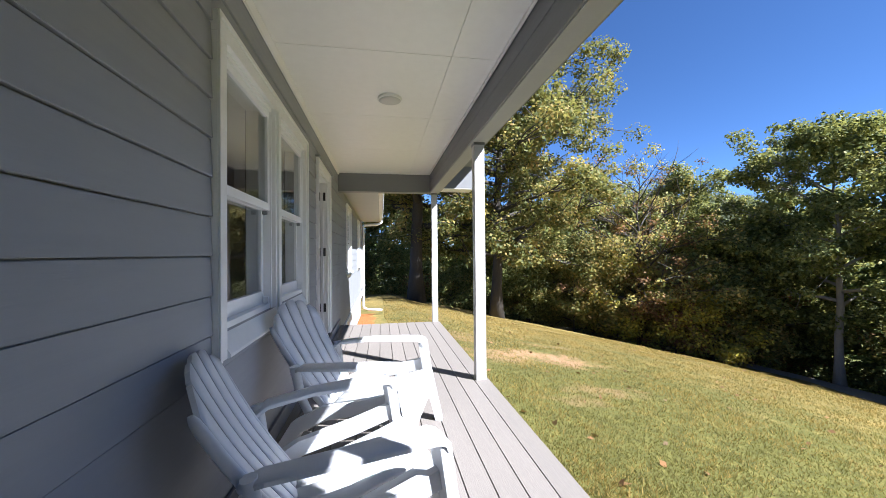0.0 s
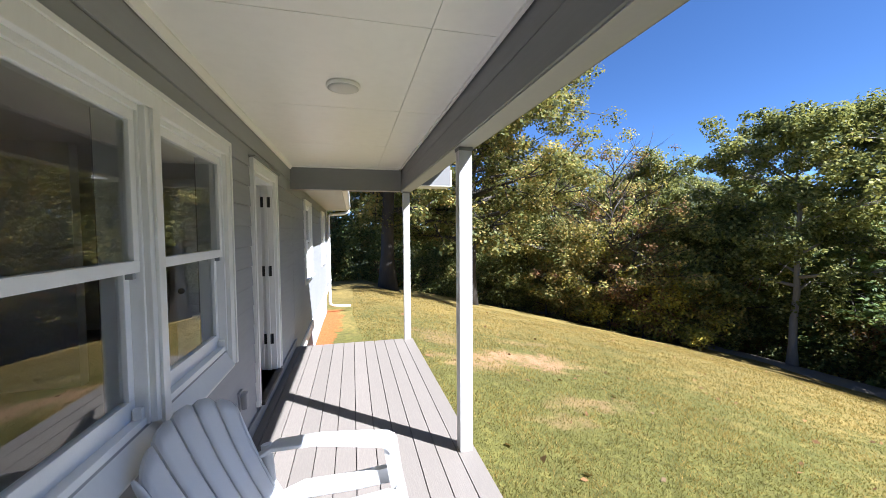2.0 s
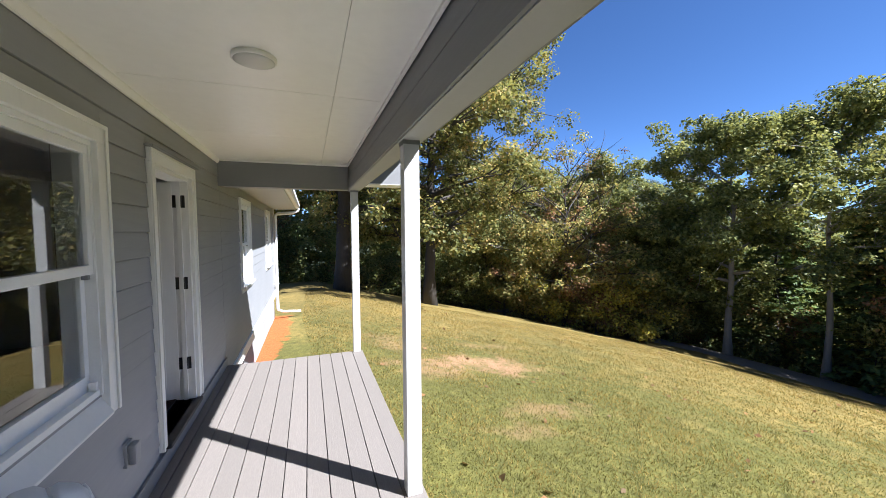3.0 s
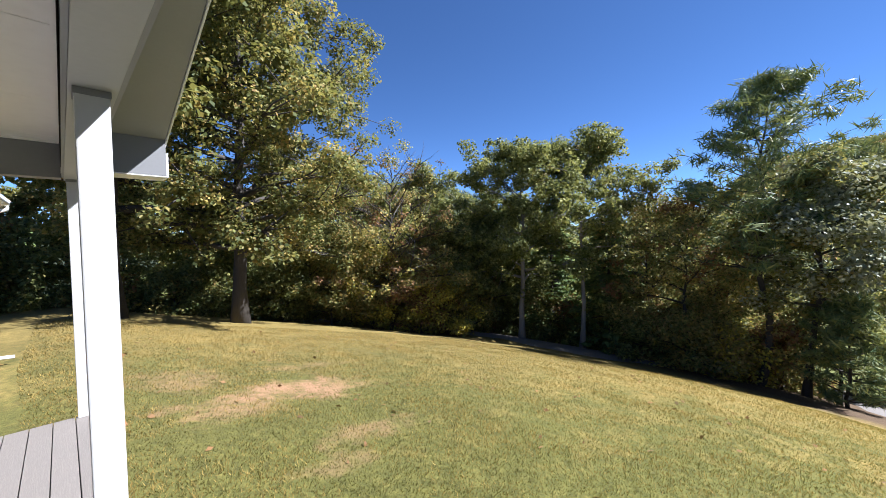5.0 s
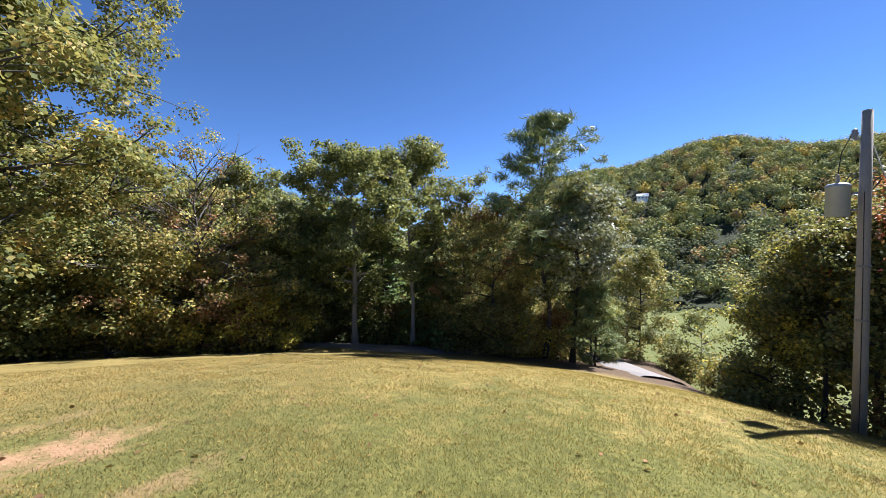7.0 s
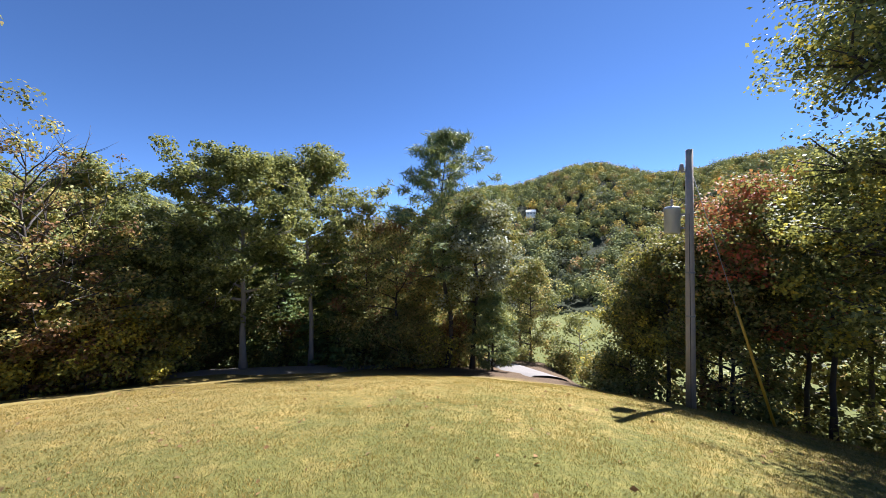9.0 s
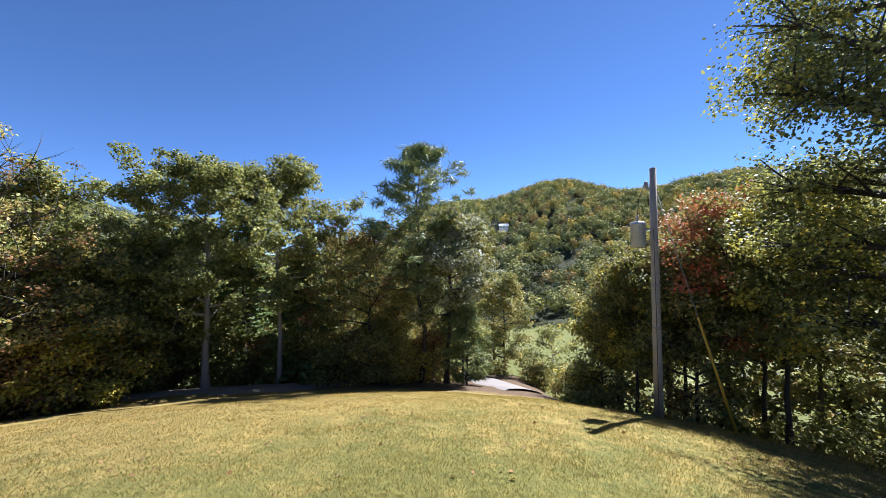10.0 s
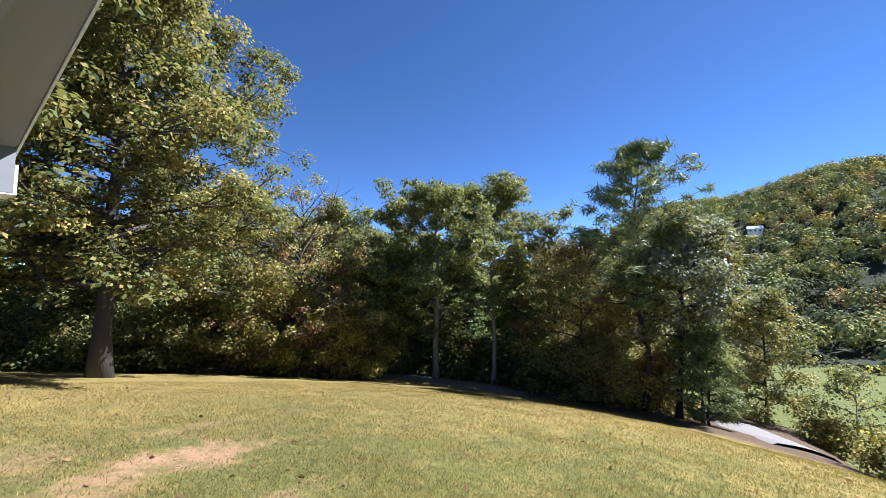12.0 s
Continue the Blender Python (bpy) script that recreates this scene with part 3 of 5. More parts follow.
def casing(parent, y0, y1, z0, z1, side=0.09, head=0.09, foot=True):
    """Moulded white casing round an opening: a flat board with a raised outer bead."""
    for a, b in ((y0 - side, y0), (y1, y1 + side)):
        bead = (a, a + 0.022) if a < y0 else (b - 0.022, b)
        part("casing", boxes((-0.013, 0.022, a, b, z0, z1), (0.0225, 0.032, *bead, z0, z1 + head), bevel=0.003), M["white"], parent)
    part("casing", boxes((-0.013, 0.022, y0 - side, y1 + side, z1 + 0.001, z1 + head), (0.0225, 0.032, y0 - side + 0.0225, y1 + side - 0.0225, z1 + head - 0.022, z1 + head), bevel=0.003), M["white"], parent)


def windows():
    twin = empty("window_1")
    tagged(twin, "twin white double-hung window beside the porch chairs", "window", kind="structure")
    for w in WINDOWS[:2]:
        double_hung(twin, *w)
    casing(twin, WINDOWS[0][0], WINDOWS[1][1], 0.69, 2.03)
    part("mullion", boxes((-0.15, 0.020, -0.755, -0.64, 0.80, 2.029), (0.0205, 0.034, -0.725, -0.67, 0.75, 2.029), bevel=0.003), M["white"], twin)
    part("window_sill", prism(bmesh.new(), [(-0.15, 0.74), (-0.013, 0.69), (0.030, 0.69), (0.035, 0.695), (0.035, 0.706), (-0.02, 0.797), (-0.15, 0.797)], -1.489, 0.169), M["white"], twin)
    for i, w in enumerate(WINDOWS[2:]):
        one = empty(f"window_{i + 2}")
        tagged(one, "single white double-hung window past the porch", "window", kind="structure")
        double_hung(one, *w)
        casing(one, *w)
        part("window_sill", boxes((-0.15, 0.07, w[0] - 0.1, w[1] + 0.1, w[2] - 0.035, w[2] - 0.002), bevel=0.005), M["white"], one)
        part("apron", boxes((-0.013, 0.022, w[0] - 0.09, w[1] + 0.09, w[2] - 0.10, w[2] - 0.036), bevel=0.004), M["white"], one)


windows()


def front_door():
    y0, y1, z0, z1 = DOOR
    d = empty("door_1")
    tagged(d, "white front door standing open inwards on black hinges", "door", kind="structure")
    casing(d, y0, y1, 0.125, z1, 0.085, 0.09)
    part("head_flashing", boxes((-0.013, 0.05, y0 - 0.11, y1 + 0.11, z1 + 0.092, z1 + 0.104)), M["beam"], d)
    part("door_frame", boxes((-0.15, -0.002, y0, y0 + 0.03, z0, z1), (-0.15, -0.002, y1 - 0.03, y1, z0, z1), (-0.15, -0.002, y0 + 0.03, y1 - 0.03, z1 - 0.03, z1), (-0.09, -0.055, y1 - 0.045, y1 - 0.03, z0, z1 - 0.03), bevel=0.002), M["white"], d)
    part("threshold", boxes((-0.16, 0.045, y0, y1, 0.10, 0.13), bevel=0.008), M["threshold"], d, "dark door threshold")
    # the leaf, hinged at the far jamb and swung into the room
    ang = radians(84)
    hx, hy = -0.12, y1 - 0.035
    leaf = bmesh.new()
    box(leaf, -0.045, 0.0, -0.75, 0.0, 0.145, 2.01, 0.003)
    for za, zb in ((0.25, 0.85), (1.05, 1.85)):
        for ya, yb in ((-0.66, -0.42), (-0.33, -0.09)):
            box(leaf, 0.0005, 0.008, ya, yb, za, zb, 0.004)
    ob = part("leaf", leaf, M["white"], d)
    ob.matrix_basis = Matrix.Translation((hx, hy, 0)) @ Matrix.Rotation(-ang, 4, "Z")
    for z in (0.40, 1.10, 1.80):
        bm = boxes((-0.118, -0.028, y1 - 0.036, y1 - 0.0295, z, z + 0.105), bevel=0.001)
        lathe(bm, [(0.008, 0.0), (0.008, 0.10)], (-0.055, y1 - 0.037, z), 10)
        part("hinge", bm, M["black"], d, "black door hinge")
    kb = bmesh.new()
    lathe(kb, [(0.012, 0.0), (0.014, 0.03), (0.028, 0.045), (0.026, 0.065), (0.008, 0.07)], (0.0, -0.69, 1.0), 16, "x")
    k = part("door_handle", kb, M["black"], d, "black door knob")
    k.matrix_basis = ob.matrix_basis.copy()


front_door()


def porch():
    # flat white ceiling of large sheets with narrow open joints
    bm = bmesh.new()
    ys = [-6.5] + [-0.805 + 1.135 * k for k in range(-4, 4)]
    ys = [y for y in ys if y < 2.7] + [2.80]
    for a, b in zip(ys, ys[1:]):
        for x0, x1 in ((0.0, 1.1295), (1.1305, 1.455)):
            box(bm, x0 + 0.001, x1 - 0.001, a + 0.002, b - 0.002, CEIL, CEIL + 0.012)
    box(bm, 0.0, 1.455, -6.5, 2.80, CEIL + 0.013, CEIL + 0.03)
    tagged(mesh_object("ceiling", bm, M["ceiling"]), "white panelled porch ceiling with thin joints", "ceiling", kind="structure")
    crown = mesh_object("trim", prism(bmesh.new(), [(0.0, CEIL - 0.045), (0.014, CEIL - 0.045), (0.03, CEIL - 0.012), (0.03, CEIL), (0.0, CEIL)], -6.5, 2.795), M["ceiling"])
    tagged(crown, "white moulding between porch wall and ceiling", "trim", kind="structure")
    crown = mesh_object("trim", boxes((1.437, 1.4545, -6.5, 2.795, CEIL - 0.018, CEIL - 0.001)), M["ceiling"])
    tagged(crown, "narrow white moulding along the porch beam", "trim", kind="structure")
    crown = mesh_object("trim", boxes((0.031, 1.436, 2.78, 2.7985, CEIL - 0.018, CEIL - 0.001)), M["ceiling"])
    tagged(crown, "narrow white moulding along the end beam", "trim", kind="structure")
    # beams clad in lapped grey boards
    beam = mesh_object("beam", boxes((1.47, 1.60, -6.6, 2.97, 2.125, 2.60)), M["beam"])
    tagged(beam, "grey boxed porch beam carried by white posts", "beam", kind="structure")
    for z0, z1, o in ((2.118, 2.285, 0.0), (2.286, 2.43, 0.005)):
        part("board", prism(bmesh.new(), [(1.456 + o, z0), (1.4695, z0), (1.4695, z1), (1.464, z1)], -6.6, 2.80), M["beam"], beam)
        part("board", prism(bmesh.new(), [(1.6005, z0), (1.614 - o, z0), (1.606, z1), (1.6005, z1)], -6.6, 2.97), M["beam"], beam)
    part("board", boxes((1.4705, 1.5995, -6.6, 2.97, 2.112, 2.1245), bevel=0.002), M["soffit"], beam, "pale board on the beam's underside")
    end = mesh_object("beam", boxes((0.0, 1.455, 2.80, 2.96, 2.115, 2.60), bevel=0.003), M["beam"])
    tagged(end, "grey end beam of the porch", "beam", kind="structure")
    # front gable: its ridge runs out from the house over the middle of the porch
    ridge, eave, pitch = -1.40, 3.35, 0.405

    def under(y):
        return 2.475 + pitch * (eave - ridge - abs(y - ridge))

    low = 2 * ridge - eave
    gable = mesh_object("wall_gable", prism_x(bmesh.new(), [(low + 0.4, 2.60), (eave - 0.4, 2.60), (ridge, under(ridge) - 0.01)], 1.48, 1.60), M["siding"])
    tagged(gable, "grey sided gable above the porch beam", "wall", kind="structure")
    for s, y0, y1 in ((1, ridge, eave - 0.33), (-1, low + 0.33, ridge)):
        sof = mesh_object("soffit", prism_x(bmesh.new(), [(y0, under(y0)), (y1, under(y1)), (y1, under(y1) + 0.012), (y0, under(y0) + 0.012)], 1.602, 2.225), M["soffit_dimmed"])
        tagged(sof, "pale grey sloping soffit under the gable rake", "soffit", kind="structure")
        rake = mesh_object("fascia", prism_x(bmesh.new(), [(y0, under(y0) + 0.013), (y1, under(y1) + 0.013), (y1, under(y1) + 0.15), (y0, under(y0) + 0.15)], 2.20, 2.232), M["beam"])
        tagged(rake, "grey rake board of the porch gable", "fascia", kind="structure")
    for y0, y1 in ((ridge, eave + 0.04), (low - 0.04, ridge)):
        drip = mesh_object("drip_edge", prism_x(bmesh.new(), [(y0, under(y0) - 0.012), (y1, under(y1) - 0.012), (y1, under(y1) + 0.18), (y0, under(y0) + 0.18)], 2.233, 2.248), M["white"])
        tagged(drip, "thin white metal drip edge along the gable rake", "drip edge", kind="structure")
        roof = mesh_object("roof", prism_x(bmesh.new(), [(y0, under(y0) + 0.151), (y1, under(y1) + 0.151), (y1, under(y1) + 0.19), (y0, under(y0) + 0.19)], -4.1, 2.232), M["shingle"])
        tagged(roof, "dark shingled gable roof over the porch", "roof", kind="structure")
    # boxed eaves at both ends of the gable
    for y0, y1 in ((eave - 0.34, eave), (low, low + 0.34)):
        za, zb = under(y0) - 0.004, under(y1) - 0.004
        cor = mesh_object("eave_return", prism_x(bmesh.new(), [(y0, 2.236), (y1, 2.236), (y1, zb), (y0, za)], 0.0, 2.226), M["beam"])
        tagged(cor, "grey boxed eave return at the porch corner", "eave", kind="structure")
        drip = mesh_object("drip_edge", boxes((0.0, 2.2325, y1 + 0.001, y1 + 0.014, 2.222, 2.50), (2.2265, 2.246, y0, y1 + 0.014, 2.222, 2.47), (0.0, 2.2255, y0 + 0.002, y1, 2.222, 2.2355), bevel=0.001), M["white"])
        tagged(drip, "thin white metal edge round the boxed eave", "drip edge", kind="structure")
    main = bmesh.new()
    prism(main, [(0.72, 2.30), (0.72, 2.34), (-4.1, 4.70), (-4.1, 4.64)], 3.42, 10.05)
    prism(main, [(-0.02, 2.66), (-0.02, 2.70), (-4.1, 4.70), (-4.1, 4.64)], -6.9, 3.415)
    prism(main, [(-8.7, 2.30), (-4.1, 4.64), (-4.1, 4.70), (-8.7, 2.34)], -6.9, 10.05)
    tagged(mesh_object("roof", main, M["shingle"]), "dark shingled gable roof of the house", "roof", kind="structure")
    es = mesh_object("soffit", boxes((0.0, 0.62, 3.40, 10.0, 2.235, 2.25)), M["soffit"])
    tagged(es, "pale soffit under the main eave", "soffit", kind="structure")
    ef = mesh_object("fascia", boxes((0.60, 0.625, 3.40, 10.03, 2.252, 2.42), bevel=0.002), M["white"])
    tagged(ef, "white fascia of the main eave", "fascia", kind="structure")
    # posts
    post = empty("porch_post", pose(1.531, 0.046, 0.0))
    tagged(post, "square white porch post standing on the deck", "post", "porch posts")
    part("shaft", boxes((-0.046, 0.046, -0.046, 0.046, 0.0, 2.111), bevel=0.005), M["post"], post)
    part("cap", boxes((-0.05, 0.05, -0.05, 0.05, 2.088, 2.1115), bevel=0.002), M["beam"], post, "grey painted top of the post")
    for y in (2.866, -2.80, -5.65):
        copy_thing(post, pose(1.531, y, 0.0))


porch()


def deck():
    frame_ = mesh_object("deck_frame", boxes((0.0, 1.57, -6.4, DECK_END - 0.03, -0.22, -0.027), (1.571, 1.592, -6.4, DECK_END - 0.005, -0.23, -0.001), (0.0, 1.57, DECK_END - 0.027, DECK_END - 0.006, -0.23, -0.0265)), M["deck"])
    tagged(frame_, "grey-brown composite deck framing and skirt", "deck", kind="structure")
    for y in (-5.5, -2.6, 0.05, 2.7):
        leg = mesh_object("deck_support", boxes((1.44, 1.54, y, y + 0.1, -1.7, -0.22)), M["deck"])
        tagged(leg, "square timber support under the deck", "support", kind="structure")
    # thin dark sheet below the boards, standing in for the shade in their gaps
    fl = mesh_object("floor", boxes((0.002, 1.56, -6.38, DECK_END - 0.04, -0.0265, -0.0255)), M["threshold"])
    tagged(fl, "porch deck of pale grey-brown composite boards", "floor", kind="structure")
    # boards 0.138 m apart; the first is ripped to fit against the wall
    w = 0.138
    bm = boxes((-w / 2 + 0.003, w / 2 - 0.003, -6.4, DECK_END, -0.025, 0.0), bevel=0.0025)
    first = part("board", bm, M["deck"], fl)
    first.matrix_basis = pose(0.088 + w / 2, 0, 0)
    for k in range(1, 10):
        b = new("board", first.data)
        b.parent = fl
        b.matrix_basis = pose(0.088 + w * (k + 0.5), 0, 0)
    part("board", boxes((0.006, 0.085, -6.4, DECK_END, -0.025, 0.0), bevel=0.0025), M["deck"], fl)
    part("board", boxes((1.471, 1.602, -6.4, DECK_END, -0.025, 0.0), bevel=0.0025), M["deck"], fl)



deck()


def base_trim():
    ob = mesh_object("baseboard", boxes((0.0045, 0.022, WALL_Y0, DECK_END, 0.0005, 0.098), bevel=0.003), M["beam"])
    tagged(ob, "grey board along the foot of the porch wall", "baseboard", kind="structure")


base_trim()


def ceiling_lamp():
    lamp = empty("ceiling_lamp", pose(0.742, -0.09, CEIL))
    tagged(lamp, "round white flush lamp on the porch ceiling", "lamp")
    bm = bmesh.new()
    lathe(bm, [(0.098, 0.0), (0.10, -0.004), (0.10, -0.018), (0.092, -0.022)][::-1], sides=32)
    part("ring", bm, M["ceiling"], lamp)
    bm = bmesh.new()
    lathe(bm, [(0.012, -0.036), (0.045, -0.034), (0.075, -0.029), (0.091, -0.0225), (0.09, -0.02)], sides=32)
    part("diffuser", bm, M["opal"], lamp, "frosted unlit diffuser")


ceiling_lamp()


def outlet():
    o = empty("outlet_box", pose(0.0, 0.36, 0.385))
    tagged(o, "small grey weatherproof outlet box on the siding", "outlet")
    part("back_plate", boxes((-0.012, 0.016, -0.04, 0.04, -0.065, 0.065), bevel=0.004), M["greybox"], o)
    part("cover", boxes((0.0165, 0.055, -0.034, 0.034, -0.058, 0.055), bevel=0.012), M["greybox"], o, "hinged grey cover")


outlet()


def gutter():
    g = empty("gutter", pose(0.626, 3.45, 2.26))
    tagged(g, "white gutter and downspout at the main eave", "gutter")
    prof = [(0.0, 0.0), (0.06, 0.0), (0.085, 0.03), (0.095, 0.07), (0.105, 0.12), (0.10, 0.12), (0.09, 0.075), (0.08, 0.035), (0.057, 0.006), (0.004, 0.006), (0.004, 0.125), (0.0, 0.125)]
    part("trough", prism(bmesh.new(), prof, 0.0, 6.6), M["white"], g)
    bm = bmesh.new()
    tube(bm, [(0.05, 6.42, 0.01), (0.05, 6.42, -0.06), (-0.10, 6.30, -0.13), (-0.50, 6.12, -0.17), (-0.555, 6.08, -0.22), (-0.555, 6.08, -1.5), (-0.555, 6.08, -2.88), (-0.54, 6.10, -2.96), (-0.40, 6.16, -3.02), (0.05, 6.34, -3.08)], [0.042] * 10, 4, (1.1, 0.9))
    part("downspout", bm, M["white"], g)
    for z in (-0.8, -2.2):
        part("strap", boxes((-0.62, -0.50, 6.03, 6.13, z, z + 0.03)), M["white"], g)


gutter()


# ---- porch chairs ----
def slat(bm, c0, c1, half, thick, normal, curve=0.0, taper=1.0):
    """A slat from c0 to c1 across the y axis by half each way; bowed outwards along normal."""
    n = 8
    rows = []
    nv = Vector(normal).normalized()
    for i in range(n + 1):
        t = i / n
        p = Vector(c0).lerp(Vector(c1), t) + nv * curve * math.sin(math.pi * t)
        w = half * (1 + (taper - 1) * t)
        rows.append([p + Vector((0, s * w, 0)) + nv * o for s, o in ((-1, 0), (1, 0), (1, -thick), (-1, -thick))])
    vs = [[bm.verts.new(q) for q in r] for r in rows]
    for a, b in zip(vs, vs[1:]):
        for k in range(4):
            bm.faces.new((a[k], a[(k + 1) % 4], b[(k + 1) % 4], b[k]))
    bm.faces.new(vs[0][::-1])
    bm.faces.new(vs[-1])


def strip(bm, line, halves, thick, bevel=0.006):
    """A moulded flat strip: points in the chair's side plane with half widths across y."""
    pts = [Vector(p) for p in line]
    rows = []
    for i, p in enumerate(pts):
        d = (pts[min(i + 1, len(pts) - 1)] - pts[max(i - 1, 0)]).normalized()
        nv = Vector((-d.z, 0, d.x)).normalized()
        h = halves[i]
        rows.append([bm.verts.new(q) for q in (p + Vector((0, -h, 0)) - nv * bevel, p + Vector((0, -h + bevel, 0)), p + Vector((0, h - bevel, 0)), p + Vector((0, h, 0)) - nv * bevel, p + Vector((0, h, 0)) - nv * thick, p + Vector((0, -h, 0)) - nv * thick)])
    for a, b in zip(rows, rows[1:]):
        for k in range(6):
            f = bm.faces.new((a[k], a[(k + 1) % 6], b[(k + 1) % 6], b[k]))
            f.smooth = k < 3
    bm.faces.new(rows[0][::-1])
    bm.faces.new(rows[-1])
    bmesh.ops.recalc_face_normals(bm, faces=bm.faces)


def adirondack(m):
    """A moulded resin chair with a slatted fan back, facing +x in its own axes, feet on z = 0."""
    c = empty("adirondack_chair", m)
    P = M["plastic"]
    # back: five close slats that fan out to one rounded top, leaning backwards
    foot, lean = Vector((-0.19, 0, 0.27)), Vector((-0.335, 0, 0.575))
    nrm = Vector((0.575, 0, 0.335)).normalized()

    def on_back(y_low, t, out=0.0):
        """A point of the back at a share t of its height; y_low is its place across the bottom edge."""
        y = y_low * (1.0 + 0.46 * min(t, 1.0))
        bow = -0.022 * math.sin(math.pi * t) + 0.10 * y * y
        return foot + lean * t + Vector((0, y, 0)) + nrm * (bow + out)

    def top_of(y_low):
        return 1.0 - 0.20 * (abs(y_low) / 0.20) ** 2.2

    for k in range(5):
        bm = bmesh.new()
        lo, hi = -0.20 + 0.08 * k + 0.0038, -0.20 + 0.08 * (k + 1) - 0.0038
        rows = []
        for r in range(11):
            row = []
            for q in range(5):
                yl = lo + (hi - lo) * q / 4
                edge = 0.012 if q in (0, 4) else 0.0
                t = (top_of(yl) - edge * 1.6) * r / 10
                row.append(on_back(yl, t, -0.005 if edge else 0.0))
            rows.append(row)
        front = [[bm.verts.new(p) for p in row] for row in rows]
        rear = [[bm.verts.new(p - nrm * 0.016) for p in row] for row in rows]
        for r in range(10):
            for q in range(4):
                f = bm.faces.new((front[r][q], front[r][q + 1], front[r + 1][q + 1], front[r + 1][q]))
                f.smooth = True
                bm.faces.new((rear[r][q + 1], rear[r][q], rear[r + 1][q], rear[r + 1][q + 1]))
            for q in (0, 4):
                bm.faces.new((front[r][q], front[r + 1][q], rear[r + 1][q], rear[r][q]))
        for r in (0, 10):
            for q in range(4):
                bm.faces.new((front[r][q], front[r][q + 1], rear[r][q + 1], rear[r][q]))
        bmesh.ops.recalc_face_normals(bm, faces=bm.faces)
        part("back_slat", bm, P, c)
    bm = bmesh.new()
    for t in (0.12, 0.46, 0.74):
        tube(bm, [on_back(-0.19 + 0.095 * q, t, -0.026) for q in range(5)], [0.016] * 5, 6)
    for s in (-1, 1):
        # deep moulded rim down each side
        rim = [on_back(s * 0.2015, t, -0.022) for t in (0.0, 0.2, 0.4, 0.6, 0.74, 0.79, 0.82)]
        tube(bm, rim, [0.024, 0.025, 0.025, 0.024, 0.022, 0.018, 0.010], 10, (1.0, 0.55))
    part("back_frame", bm, P, c)
    # seat of five slats that drop to the back
    for k in range(5):
        bm = bmesh.new()
        y = (k - 2) * 0.098
        strip(bm, [(-0.20, y, 0.265), (0.0, y, 0.285), (0.18, y, 0.335), (0.27, y, 0.362), (0.31, y, 0.355)], [0.0415] * 5, 0.014)
        part("seat_slat", bm, P, c)
    # front apron with a row of slots
    bm = bmesh.new()
    for k in range(6):
        y = -0.27 + k * 0.108
        wd = 0.034
        box(bm, 0.306, 0.326, y - wd, y + wd, 0.20, 0.348, 0.004)
    box(bm, 0.304, 0.322, -0.31, 0.31, 0.195, 0.26, 0.004)
    box(bm, 0.304, 0.322, -0.31, 0.31, 0.312, 0.35, 0.004)
    part("front_apron", bm, P, c)
    for s in (-1, 1):
        # arm that runs forwards, flattens and turns down into the front leg
        bm = bmesh.new()
        y = s * 0.325
        strip(bm, [(-0.375, y - s * 0.075, 0.49), (-0.30, y - s * 0.03, 0.53), (-0.10, y, 0.548), (0.12, y, 0.555), (0.24, y, 0.555), (0.275, y, 0.542), (0.292, y, 0.51)], [0.03, 0.045, 0.05, 0.062, 0.066, 0.064, 0.058], 0.02)
        part("arm", bm, P, c)
        bm = bmesh.new()
        strip(bm, [(0.288, y, 0.53), (0.315, y, 0.36), (0.36, y, 0.16), (0.40, y, 0.0)], [0.056, 0.05, 0.042, 0.032], 0.045)
        part("front_leg", bm, P, c)
        bm = bmesh.new()
        strip(bm, [(0.30, y - s * 0.012, 0.35), (0.10, y - s * 0.012, 0.30), (-0.15, y - s * 0.012, 0.255), (-0.28, y - s * 0.01, 0.19), (-0.40, y, 0.0)], [0.018, 0.018, 0.02, 0.026, 0.03], 0.075)
        part("rear_leg", bm, P, c)
        bm = bmesh.new()
        tube(bm, [(-0.34, y - s * 0.03, 0.525), (-0.31, y - s * 0.05, 0.35), (-0.24, y - s * 0.04, 0.23)], [0.026, 0.024, 0.022], 8)
        part("arm_support", bm, P, c)
    return c


CHAIR = adirondack(pose(0.53, -1.705, 0.0, 0, 0, 15) @ Matrix.Diagonal((0.95, 0.95, 0.95, 1.0)))
tagged(CHAIR, "white resin slatted garden chair with its back to the siding", "chair", "porch chairs")
_c2 = copy_thing(CHAIR, pose(0.60, -0.89, 0.0, 0, 0, -16) @ Matrix.Diagonal((1.04, 1.04, 1.05, 1.0)))
tagged(_c2, "white resin slatted garden chair under the twin window", "chair", "porch chairs")


